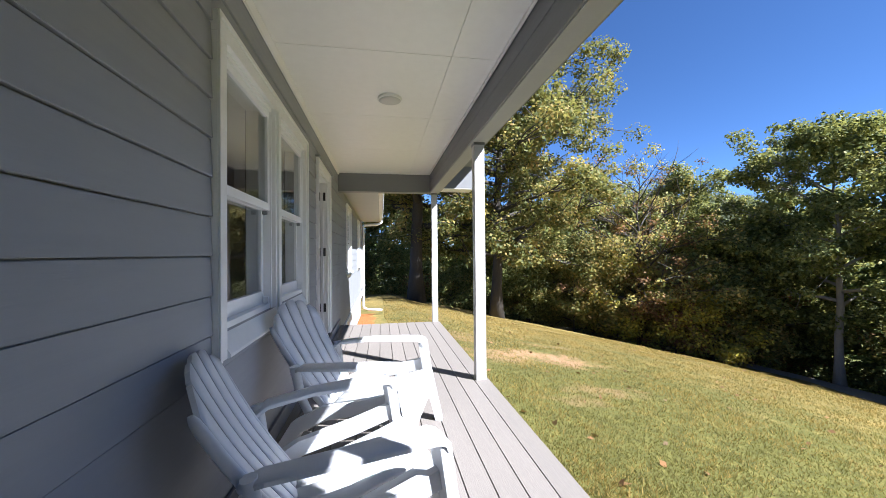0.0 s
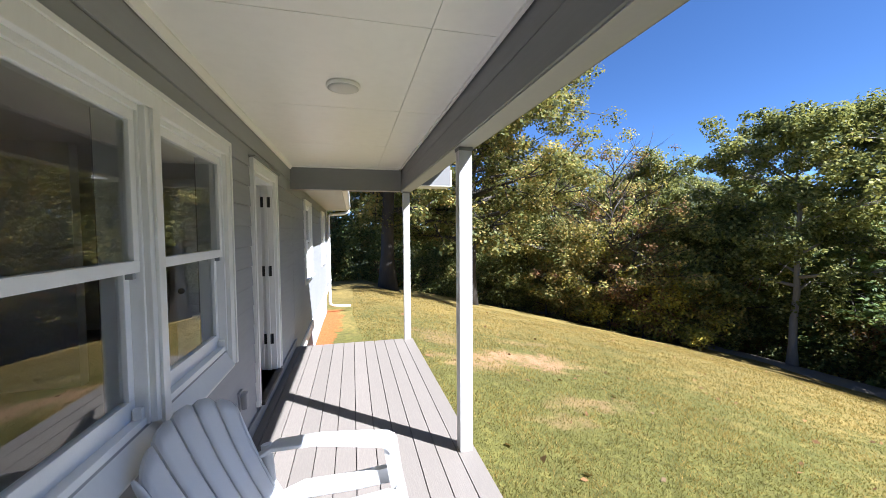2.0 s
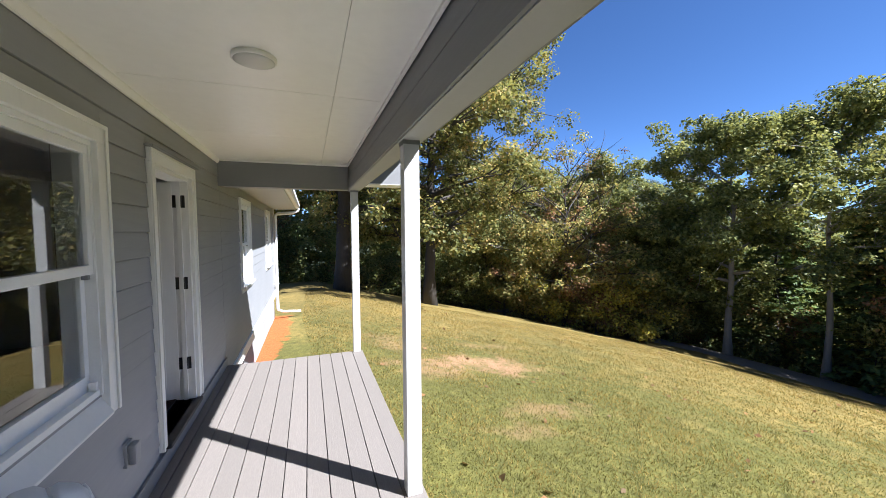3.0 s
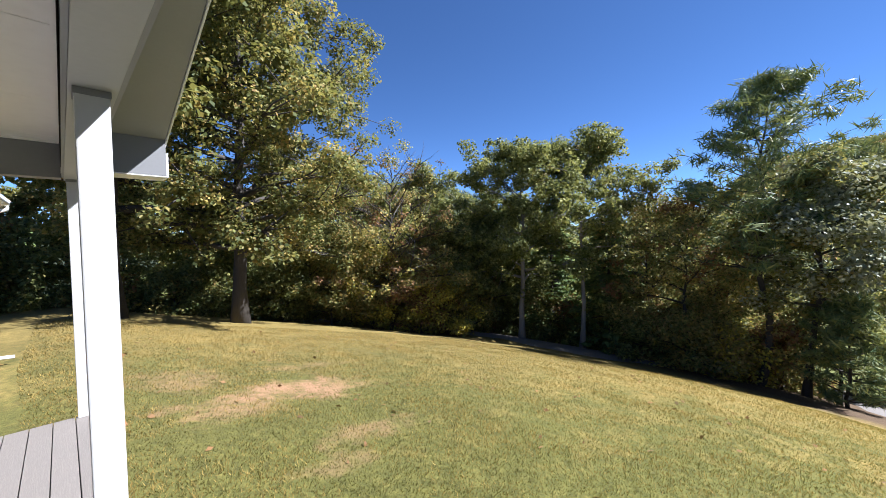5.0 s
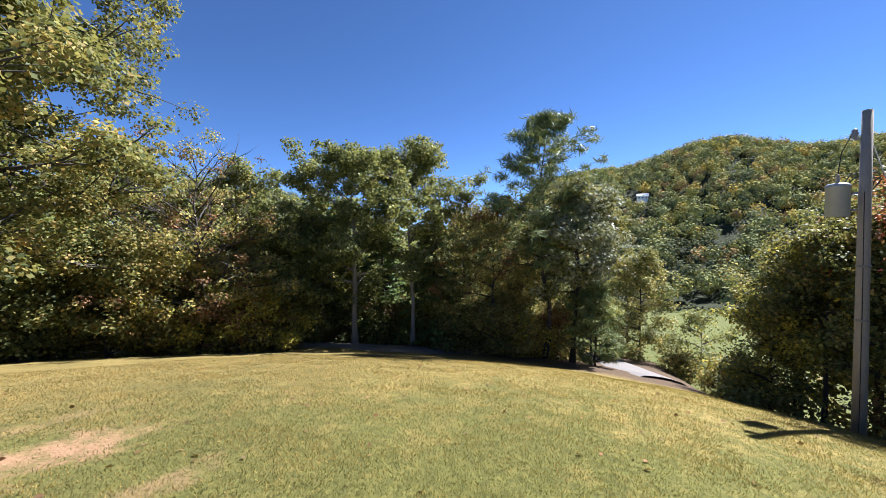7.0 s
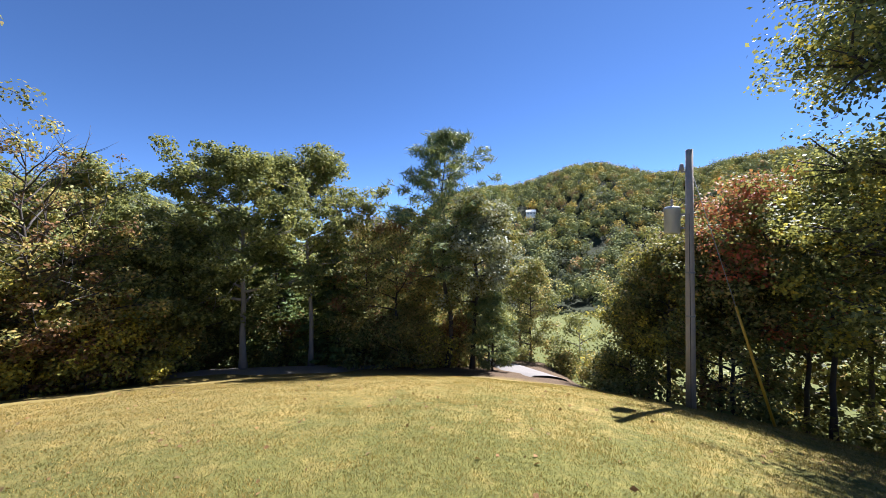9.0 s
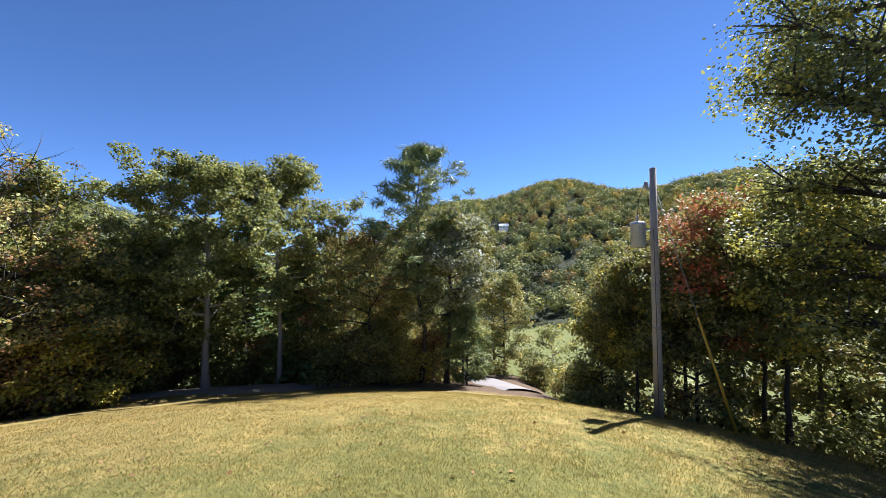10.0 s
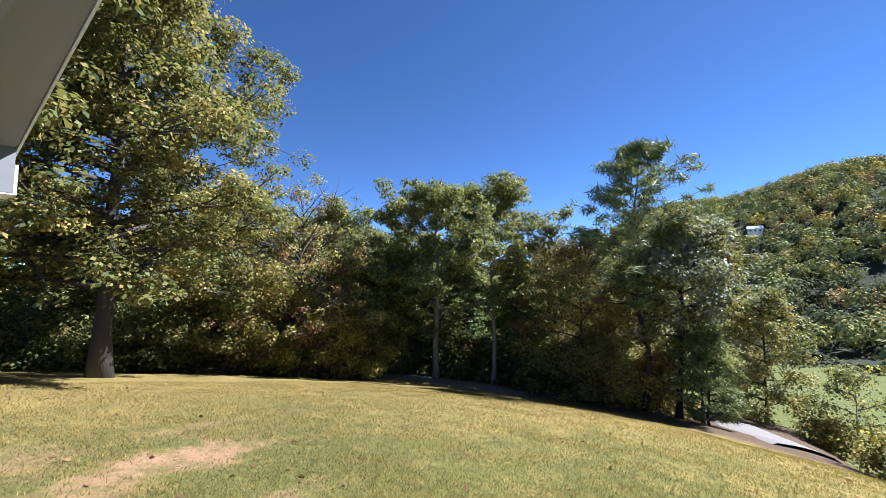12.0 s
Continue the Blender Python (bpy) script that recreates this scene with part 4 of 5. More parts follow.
# ---- trees ----
def leaves(rng, centres, radii, counts, size, flat=0.6, up=0.6, long=1.5, jitter=0.55, wide=0.42):
    """Arrays of small folded leaves in clumps: centres (n, 3), radii (n,), counts (n,)."""
    idx = np.repeat(np.arange(len(centres)), counts)
    n = len(idx)
    d = rng.normal(size=(n, 3))
    d /= np.linalg.norm(d, axis=1, keepdims=True) + 1e-9
    rad = rng.random(n) ** 0.45
    off = d * rad[:, None] * radii[idx][:, None]
    off[:, 2] *= flat
    p = centres[idx] + off
    nrm = d * 0.7 + rng.normal(size=(n, 3)) * jitter
    nrm[:, 2] += up
    nrm /= np.linalg.norm(nrm, axis=1, keepdims=True) + 1e-9
    t = np.cross(nrm, rng.normal(size=(n, 3)))
    t /= np.linalg.norm(t, axis=1, keepdims=True) + 1e-9
    b = np.cross(nrm, t)
    s = size * (0.6 + 0.8 * rng.random(n))[:, None]
    tip = p + t * s * long * 0.5 - nrm * s * 0.12
    tail = p - t * s * long * 0.5 - nrm * s * 0.12
    verts = np.stack([tail, p + b * s * wide, tip, p - b * s * wide], 1).reshape(-1, 3)
    faces = np.arange(4 * n).reshape(-1, 4)
    return verts, faces


def limb_points(rng, start, direction, length, droop=0.0, steps=4, wander=0.12):
    pts = [Vector(start)]
    d = Vector(direction).normalized()
    for _ in range(steps):
        d = (d + Vector((rng.normal(), rng.normal(), rng.normal() * 0.7)) * wander + Vector((0, 0, -droop))).normalized()
        pts.append(pts[-1] + d * length / steps)
    return pts


def broadleaf(x, y, tall, spread_r, base, trunk_r, leaf, bark, seed, label, name="tree", limbs=16, count=14000, size=0.2, lean=(0.0, 0.0), shape=1.0, clump=1.15, mixed=None, sink=0.25, bare_top=0.0, rise=0.55):
    """A broad-leaved tree: bent tapered trunk, limbs, twigs, and leaves in clumps about their ends."""
    rng = np.random.default_rng(seed)
    z = height(x, y) - sink
    tree = empty(name, pose(x, y, z))
    tagged(tree, label, "tree", "woodland trees")
    bm = bmesh.new()
    spine = [Vector((0, 0, 0))]
    n = 9
    for i in range(1, n + 1):
        t = i / n
        spine.append(Vector((lean[0] * tall * t + rng.normal() * 0.012 * tall * t, lean[1] * tall * t + rng.normal() * 0.012 * tall * t, tall * 0.93 * t)))
    radii = [trunk_r * 1.45] + [trunk_r * (1 - 0.93 * (i / n)) for i in range(1, n + 1)]
    tube(bm, spine, radii, 10)
    centres, rads = [], []

    def along(t):
        k = min(n - 1, int(t * n))
        return spine[k].lerp(spine[k + 1], t * n - k)

    for i in range(limbs):
        t = base + (0.97 - base) * ((i + 0.5 * rng.random()) / limbs) ** 0.9
        az = i * 2.399 + rng.normal() * 0.35
        rel = (t - base) / (1 - base)
        reach = spread_r * (math.sin(math.pi * min(1.0, 0.22 + rel * 0.75)) ** 0.8) * shape * (0.86 + 0.2 * rng.random())
        climb = rise * (0.3 + rel * 1.5)
        start = along(t)
        pts = limb_points(rng, start, (math.cos(az), math.sin(az), climb), reach * math.hypot(1, climb * 0.6), 0.03)
        r0 = trunk_r * (1 - t) * 0.55 + 0.03
        tube(bm, pts, [r0 * (1 - 0.8 * k / 4) for k in range(5)], 6)
        for k in range(2, 5):
            centres.append(pts[k]); rads.append(clump * (0.5 + 0.4 * rng.random()))
            for _ in range(4):
                dirn = (pts[k] - pts[k - 1]).normalized() + Vector((rng.normal(), rng.normal(), rng.normal() * 0.5 + 0.25)) * 0.75
                tw = limb_points(rng, pts[k], dirn, reach * (0.25 + 0.2 * rng.random()) + 0.3, 0.02, 3)
                tube(bm, tw, [r0 * 0.3, r0 * 0.22, r0 * 0.15, r0 * 0.08], 4)
                centres.append(tw[-1]); rads.append(clump * (0.42 + 0.46 * rng.random()))
    for k in (n - 1, n):
        centres.append(spine[k]); rads.append(clump)
    part("trunk", bm, bark, tree)
    centres, rads = np.array([tuple(c) for c in centres]), np.array(rads)
    if bare_top > 0:
        keep = rng.random(len(centres)) > bare_top * np.clip((centres[:, 2] / tall - 0.35) * 2, 0, 1)
        centres, rads = centres[keep], rads[keep]
    w = rads ** 2.4 * (0.35 + 1.3 * rng.random(len(rads)))
    fine = 1.1 if size > 0.27 else 1.8
    size *= 0.93 if size > 0.27 else 0.7
    counts = np.maximum(4, (w / w.sum() * count * fine).astype(int))
    groups = [(leaf, np.ones(len(rads), bool))]
    if mixed:
        pick = rng.random(len(rads)) < mixed[1]
        groups = [(leaf, ~pick), (mixed[0], pick)]
    vs, fs, mi, o = [], [], [], 0
    for g, (mat, sel) in enumerate(groups):
        if sel.any():
            v, f = leaves(rng, centres[sel], rads[sel], counts[sel], size, 0.72, 0.7, 1.3, 0.55, 0.46)
            vs.append(v); fs.append(f + o); mi.append(np.full(len(f), g)); o += len(v)
    crown = quick_mesh("crown", np.concatenate(vs), np.concatenate(fs), [g[0] for g in groups], np.concatenate(mi))
    crown.parent = tree
    return tree


def conifer(x, y, tall, spread_r, base, trunk_r, leaf, bark, seed, label, style="pine", count=9000, size=0.2, sink=0.25):
    rng = np.random.default_rng(seed)
    z = height(x, y) - sink
    tree = empty("pine_tree" if style == "pine" else "hemlock_tree", pose(x, y, z))
    tagged(tree, label, "tree", "woodland trees")
    bm = bmesh.new()
    spine = [Vector((rng.normal() * 0.01 * tall * (i > 0), rng.normal() * 0.01 * tall * (i > 0), tall * i / 8)) for i in range(9)]
    tube(bm, spine, [trunk_r * (1.25 if i == 0 else 1 - 0.92 * i / 8) for i in range(9)], 9)
    centres, rads = [], []
    whorls = 15 if style == "pine" else 24
    for i in range(whorls):
        rel = i / (whorls - 1)
        t = base + (0.985 - base) * rel
        k = min(7, int(t * 8))
        start = spine[k].lerp(spine[k + 1], t * 8 - k)
        for j in range(5):
            az = j * 1.2566 + i * 0.9 + rng.normal() * 0.3
            if style == "pine":
                reach = spread_r * (0.35 + 0.75 * math.sin(math.pi * (0.18 + 0.75 * rel))) * (1 - 0.45 * rel) * (0.55 + 0.7 * rng.random())
                dirn, droop = (math.cos(az), math.sin(az), 0.12 + 0.42 * rel), -0.05
            else:
                reach = spread_r * (1.0 - 0.93 * rel) * (0.75 + 0.4 * rng.random())
                dirn, droop = (math.cos(az), math.sin(az), 0.05), 0.10
            pts = limb_points(rng, start, dirn, reach, droop, 4, 0.08)
            r0 = 0.02 + trunk_r * (1 - t) * 0.3
            tube(bm, pts, [r0 * (1 - 0.2 * q) for q in range(5)], 4)
            for q in (2, 3, 4):
                centres.append(pts[q]); rads.append((0.42 if style == "pine" else 0.36) * spread_r * 0.32 * (0.7 + 0.6 * rng.random()))
                side = Vector((-math.sin(az), math.cos(az), 0.05 if style != "pine" else 0.2)) * reach * 0.16
                for s in (-1, 1):
                    centres.append(pts[q] + side * s * rng.random()); rads.append(0.3 * spread_r * 0.32 * (0.7 + 0.6 * rng.random()))
    part("trunk", bm, bark, tree)
    centres, rads = np.array([tuple(c) for c in centres]), np.array(rads)
    w = rads ** 2 * (0.3 + 1.4 * rng.random(len(rads)))
    counts = np.maximum(3, (w / w.sum() * count).astype(int))
    if style == "pine":
        v, f = leaves(rng, centres, rads, counts, size, 0.55, 0.5, 2.4, 0.5, 0.11)
    else:
        v, f = leaves(rng, centres, rads, counts, size, 0.22, 1.4, 2.0)
    crown = quick_mesh("crown", v, f, [leaf])
    crown.parent = tree
    return tree


# the big oaks at the top of the lawn
broadleaf(*at(16.6, 22.0), 20.0, 5.6, 0.2, 0.36, M["leaf_oak"], M["bark_dark"], 11, "large spreading oak turning yellow at the top of the lawn", "oak_tree", 58, 82000, 0.19, (0.01, 0.0), 1.05, 1.2, mixed=(M["leaf_yellow"], 0.12), rise=0.45)
broadleaf(*at(3.4, 21.5), 20.0, 6.4, 0.25, 0.46, M["leaf_oak"], M["bark_dark"], 12, "large dark oak with a thick trunk beyond the house", "oak_tree", 24, 26000, 0.26, (0.0, 0.0), 1.0, 1.4)
# thinning tree with bare upper twigs and golden saplings below it
broadleaf(*at(37.6, 26.2), 12.6, 4.6, 0.14, 0.17, M["leaf_yellow"], M["bark_dark"], 13, "half-bare autumn tree with rust-coloured lower leaves", "tree", 34, 5200, 0.17, (0, 0), 0.95, 0.8, mixed=(M["brown"], 0.35), bare_top=0.85, rise=0.75)
broadleaf(*at(41.0, 33.0), 13.8, 4.2, 0.12, 0.2, M["leaf_green"], M["bark_dark"], 14, "dense green tree at the wood's edge", "tree", 22, 17000, 0.22, mixed=(M["leaf_yellow"], 0.3))
broadleaf(*at(47.5, 31.5), 9.6, 3.8, 0.1, 0.2, M["leaf_green"], M["bark_dark"], 15, "dense green tree at the wood's edge", "tree", 20, 15000, 0.22)
# saplings and bushes along the brow
# gold and yellow shares raised where saplings stand shaded, in place of sunlight
for k, (b, r, tall, spread_r, leaf, alt) in enumerate((
        (9.5, 27.5, 2.2, 1.3, "leaf_green", "leaf_yellow"), (12.5, 28.0, 2.6, 1.4, "leaf_green", "leaf_oak"), (22.0, 27.5, 3.6, 1.7, "leaf_green", "leaf_oak"),
        (25.5, 27.5, 5.6, 2.2, "leaf_green", "leaf_yellow"), (28.6, 27.0, 6.8, 2.2, "leaf_green", "leaf_yellow"), (31.4, 27.5, 7.6, 2.3, "leaf_yellow", "leaf_oak"),
        (34.6, 27.0, 6.0, 2.0, "leaf_gold", "leaf_yellow"), (40.5, 27.0, 6.4, 2.0, "leaf_yellow", "brown"), (43.6, 28.0, 5.4, 2.0, "leaf_yellow", "leaf_green"), (42.0, 26.0, 4.4, 1.7, "leaf_gold", "brown"), (46.2, 26.4, 4.6, 1.7, "leaf_gold", "leaf_yellow"), (49.4, 27.6, 3.6, 1.5, "leaf_yellow", "leaf_green"),
        (71.8, 28.5, 5.4, 1.7, "leaf_green", "leaf_oak"), (80.6, 27.0, 4.6, 1.5, "leaf_yellow", "leaf_green"), (76.3, 27.6, 4.0, 1.4, "leaf_green", "brown"), (88.4, 26.6, 3.8, 1.3, "leaf_yellow", "brown"),
        (73.5, 26.3, 2.6, 1.1, "leaf_green", "leaf_yellow"), (79.0, 25.4, 3.0, 1.2, "leaf_yellow", "leaf_green"), (84.2, 26.0, 3.0, 1.1, "leaf_gold", "leaf_yellow"),
        (104.0, 31.0, 1.6, 1.0, "leaf_yellow", "leaf_green"), (109.0, 27.0, 2.4, 1.1, "leaf_yellow", "leaf_gold"), (111.0, 25.5, 2.6, 1.1, "leaf_green", "leaf_yellow"))):
    broadleaf(*at(b, r), tall, spread_r, 0.06, 0.05 + 0.004 * tall, M[leaf], M["bark_dark"], 120 + k, "leafy yellow-green sapling at the foot of the wood", "sapling", 15, int(1250 * tall), 0.18, clump=0.85 + 0.04 * tall, mixed=(M[alt], 0.35))
# the pair of tall green trees beside the drive
broadleaf(*at(57.6, 27.2), 14.2, 4.4, 0.32, 0.22, M["leaf_green"], M["bark_pale"], 16, "tall green maple with a pale trunk beside the drive", "maple_tree", 24, 26000, 0.19, (0.0, 0.0), 1.0, 0.9)
broadleaf(*at(51.5, 28.5), 8.8, 3.3, 0.22, 0.17, M["leaf_green"], M["bark_dark"], 17, "lower dark green tree beside the drive", "tree", 18, 15000, 0.21)
broadleaf(*at(66.3, 27.4), 15.4, 3.7, 0.44, 0.18, M["leaf_green"], M["bark_pale"], 18, "slender green tree with a straight pale trunk", "tree", 22, 18000, 0.19, (0.012, 0.0), 1.0, 0.85, mixed=(M["leaf_oak"], 0.2))
conifer(*at(69.8, 29.0), 11.0, 3.8, 0.06, 0.16, M["hemlock"], M["bark_dark"], 19, "layered hemlock behind the drive", "hemlock", 11000, 0.2)
conifer(*at(62.0, 32.0), 12.5, 3.8, 0.06, 0.16, M["hemlock"], M["bark_dark"], 20, "layered hemlock behind the drive", "hemlock", 10000, 0.2)
broadleaf(*at(74.5, 28.5), 11.4, 3.2, 0.3, 0.1, M["leaf_yellow"], M["bark_dark"], 21, "thin yellowing tree beside the drive", "tree", 18, 7000, 0.17, clump=0.85)
broadleaf(*at(78.4, 26.2), 10.9, 3.6, 0.35, 0.13, M["leaf_oak"], M["bark_dark"], 22, "leaning tree with a dark trunk and thin crown", "tree", 18, 8500, 0.18, (0.10, -0.02), 1.0, 0.9, mixed=(M["brown"], 0.15))
conifer(*at(86.4, 25.5), 16.0, 4.5, 0.40, 0.19, M["needles"], M["bark_dark"], 23, "tall white pine rising above the other trees", "pine", 12000, 0.26)
broadleaf(*at(90.4, 25.2), 12.0, 2.4, 0.38, 0.17, M["leaf_silver"], M["bark_dark"], 24, "oak with pale glinting leaves beside the pine", "oak_tree", 24, 14000, 0.2, (0.055, -0.05), 1.0, 1.05, mixed=(M["leaf_oak"], 0.45))
broadleaf(*at(82.5, 27.5), 7.0, 2.6, 0.08, 0.08, M["leaf_yellow"], M["bark_dark"], 25, "yellow-green sapling below the pine", "sapling", 14, 6500, 0.16, clump=0.8)
conifer(*at(93.6, 24.8), 5.2, 1.9, 0.1, 0.08, M["needles"], M["bark_dark"], 26, "small soft-needled pine at the lawn's edge", "pine", 6500, 0.22)
broadleaf(*at(93.0, 25.6), 4.6, 1.3, 0.5, 0.11, M["leaf_green"], M["bark_dark"], 27, "thin dark trunk at the lawn's edge", "tree", 8, 1500, 0.16, clump=0.6)
# small trees where the drive goes down
broadleaf(*at(99.3, 34.0), 9.6, 2.3, 0.06, 0.12, M["leaf_yellow"], M["bark_dark"], 28, "cone-shaped yellow-green young tree beside the lower drive", "tree", 26, 9000, 0.18, shape=0.85, clump=0.8, mixed=(M["leaf_green"], 0.5), rise=0.35)
broadleaf(*at(106.3, 32.0), 6.4, 1.9, 0.2, 0.07, M["leaf_green"], M["bark_pale"], 30, "thin sapling in front of the meadow", "sapling", 12, 2600, 0.15, clump=0.7, mixed=(M["leaf_gold"], 0.15))
broadleaf(*at(97.8, 52.0), 17.0, 3.4, 0.2, 0.2, M["leaf_silver"], M["bark_dark"], 31, "grey-brown thinning tree rising beyond the lower drive", "tree", 22, 9000, 0.26, mixed=(M["leaf_oak"], 0.35))
# the mass of trees round the pole
for k, (b, r, tall, spread_r, leaf, alt, share) in enumerate((
        (115.4, 24.5, 9.4, 1.6, "leaf_oak", "leaf_gold", 0.25), (119.5, 26.0, 10.6, 2.2, "leaf_oak", "leaf_green", 0.4),
        (112.8, 23.5, 6.0, 1.3, "leaf_green", "leaf_gold", 0.3), (115.0, 26.5, 9.6, 2.0, "leaf_yellow", "leaf_green", 0.5), (121.0, 23.0, 10.0, 3.0, "leaf_oak", "leaf_yellow", 0.35),
        (127.2, 22.0, 11.4, 3.4, "leaf_red", "leaf_oak", 0.45), (130.5, 22.5, 10.4, 3.6, "leaf_oak", "leaf_green", 0.5), (135.0, 24.0, 12.2, 4.2, "leaf_green", "leaf_oak", 0.4),
        (124.0, 20.5, 7.5, 2.2, "leaf_yellow", "leaf_green", 0.6), (122.8, 21.5, 9.0, 1.6, "leaf_green", "leaf_oak", 0.5), (117.3, 22.0, 8.6, 1.3, "leaf_oak", "leaf_gold", 0.3), (132.5, 20.5, 11.0, 2.0, "leaf_green", "leaf_gold", 0.3))):
    broadleaf(*at(b, r), tall, spread_r, 0.38 if tall > 8 else 0.16, 0.05 + 0.006 * tall, M[leaf], M["bark_dark"], 40 + k, {"leaf_red": "tree turning rust-red behind the power pole", "leaf_oak": "mixed green and gold tree behind the power pole"}.get(leaf, "green tree at the edge of the slope"), "tree", 20, 9600 if tall > 8 else 5000, 0.155, clump=0.85, mixed=(M[alt], share))
# the maple at the corner of the lawn
broadleaf(*at(144.2, 16.5), 26.0, 3.5, 0.14, 0.34, M["leaf_green"], M["bark_dark"], 60, "tall maple with yellowing leaves at the corner of the lawn", "maple_tree", 92, 92000, 0.135, (0.0, 0.0), 1.0, 1.25, mixed=(M["leaf_gold"], 0.15))
broadleaf(*at(158.0, 21.0), 15.0, 5.5, 0.2, 0.25, M["leaf_green"], M["bark_dark"], 61, "green maple behind the corner of the lawn", "maple_tree", 22, 17000, 0.22)


# ---- the wood behind ----
def wood_behind():
    rng = random.Random(7)
    kinds = []
    specs = ((15.0, 4.6, "leaf_green", "leaf_oak", 0.4), (13.5, 4.4, "leaf_oak", "leaf_yellow", 0.35), (14.0, 4.2, "leaf_green", "leaf_yellow", 0.15))
    for k, (tall, sp, leaf, alt, share) in enumerate(specs):
        kinds.append(broadleaf(*at(30 + 12 * k, 38.0), tall, sp, 0.10, 0.17, M[leaf], M["bark_dark"], 80 + k, "woodland tree in the dense wood behind the lawn", "tree", 18, 9000, 0.3, clump=1.3, mixed=(M[alt], share)))
    kinds.append(conifer(*at(74, 39.0), 14.0, 4.2, 0.05, 0.16, M["hemlock"], M["bark_dark"], 84, "dark hemlock in the dense wood", "hemlock", 7000, 0.28))
    spots = []
    b = -14.0
    while b < 88:
        for r in ((34.0, 43.0) if b < 30 else (36.0, 46.0)):
            spots.append((b + rng.uniform(-1.5, 1.5), r + rng.uniform(-2.0, 2.0)))
        b += 6.4
    for b in (121, 129, 137, 146, 155):
        for r in (33.0,):
            spots.append((b + rng.uniform(-1.5, 1.5), r + rng.uniform(-2, 2)))
    for b, r in spots:
        if 94 < b < 110:
            continue
        x, y = at(b, r)
        src = rng.choice(kinds)
        # keep the tops below the sky line of the nearer trees
        cap = 0.14 if b < 30 else (0.08 if b < 44 else (0.05 if b < 97 else 0.04))
        tall = 1.65 + r * (cap + rng.uniform(-0.06, 0.0)) - height(x, y)
        base_tall = 14.0
        s = max(0.55, min(1.35, tall / base_tall))
        copy_thing(src, pose(x, y, height(x, y) - 0.3, 0, 0, rng.uniform(0, 360)) @ Matrix.Diagonal((min(1.25, s * 1.1), min(1.25, s * 1.1), s, 1)))


wood_behind()


def undergrowth():
    """Bushes and low branches that close the foot of the wood."""
    rng = np.random.default_rng(5)
    cs, rs, mats = [], [], []
    for _ in range(760):
        b = rng.uniform(-14, 158)
        if 92 < b < 110.5 or (b > 110 and rng.random() < 0.65):
            continue
        brow = crest(b)[1]
        r = brow + (rng.uniform(1.2, 4.0) if (b < 25 or b > 110) else rng.uniform(5.2, 11.0))
        if b < 25:
            r = rng.uniform(27.5, 33.0)
        x, y = at(b, r)
        rad = rng.uniform(0.5, 1.3)
        h0 = height(x, y)
        for lift in ((0.35, 1.3, 2.4, 3.6) if rng.random() < (0.45 if b < 92 else 0.15) else (0.35,)):
            cs.append((x + rng.normal() * 0.5, y + rng.normal() * 0.5, h0 + lift * rad))
            rs.append(rad)
            mats.append(rng.choice(4, p=(0.62, 0.2, 0.13, 0.05)))
    cs, rs, mats = np.array(cs), np.array(rs), np.array(mats)
    vs, fs, mi, o = [], [], [], 0
    for g in range(4):
        sel = mats == g
        v, f = leaves(rng, cs[sel], rs[sel], (rs[sel] ** 2 * 120).astype(int) + 10, 0.15, 0.75)
        vs.append(v); fs.append(f + o); mi.append(np.full(len(f), g)); o += len(v)
    ob = quick_mesh("undergrowth", np.concatenate(vs), np.concatenate(fs), [M["leaf_green"], M["leaf_oak"], M["leaf_yellow"], M["brown"]], np.concatenate(mi))
    tagged(ob, "tangled green and brown undergrowth along the wood", "undergrowth", kind="stuff")


undergrowth()


def hill_woods():
    """Crowns that cover the hill across the valley and the far mountain."""
    rng = np.random.default_rng(9)
    names = ["hill_green", "hill_olive", "hill_gold", "hill_rust", "hill_dark"]
    cs, rs, mats = [], [], []
    for _ in range(2900):
        b = rng.uniform(84, 132)
        r = math.sqrt(rng.uniform(160.0 ** 2, 480.0 ** 2))
        x, y = at(b, r)
        z = height(x, y)
        # the clearing in front of the white house
        if z < -25.0 and r > 172 or abs(b - 99.6) < 1.3 and 286 < r < 312:
            continue
        rad = rng.uniform(2.6, 5.6)
        low = r < 235
        cs.append((x, y, z + rad * (0.5 if not low else 1.0) + rng.uniform(0.0, 4.5)))
        rs.append(rad)
        # low crowns are darker in colour, for conifers and the shade band there
        mats.append(rng.choice(5, p=(0.42, 0.12, 0.03, 0.03, 0.4) if low else (0.42, 0.36, 0.10, 0.05, 0.07)))
    for _ in range(700):
        b = rng.uniform(36, 60)
        x, y = at(b, rng.uniform(700, 960))
        cs.append((x, y, height(x, y) + 4)); rs.append(rng.uniform(6, 10)); mats.append(4 if rng.random() < 0.6 else 0)
    cs, rs, mats = np.array(cs), np.array(rs), np.array(mats)
    vs, fs, mi, o = [], [], [], 0
    for g in range(5):
        sel = mats == g
        dist = np.hypot(cs[sel, 0], cs[sel, 1])
        v, f = leaves(rng, cs[sel], rs[sel], np.where(dist > 500, 50, 115), 1.05, 0.95, 0.3, 1.25, 0.22)
        vs.append(v); fs.append(f + o); mi.append(np.full(len(f), g)); o += len(v)
    ob = quick_mesh("hillside_woods", np.concatenate(vs), np.concatenate(fs), [M[k] for k in names], np.concatenate(mi))
    tagged(ob, "autumn woods covering the hill across the valley", "woods", kind="stuff")


hill_woods()


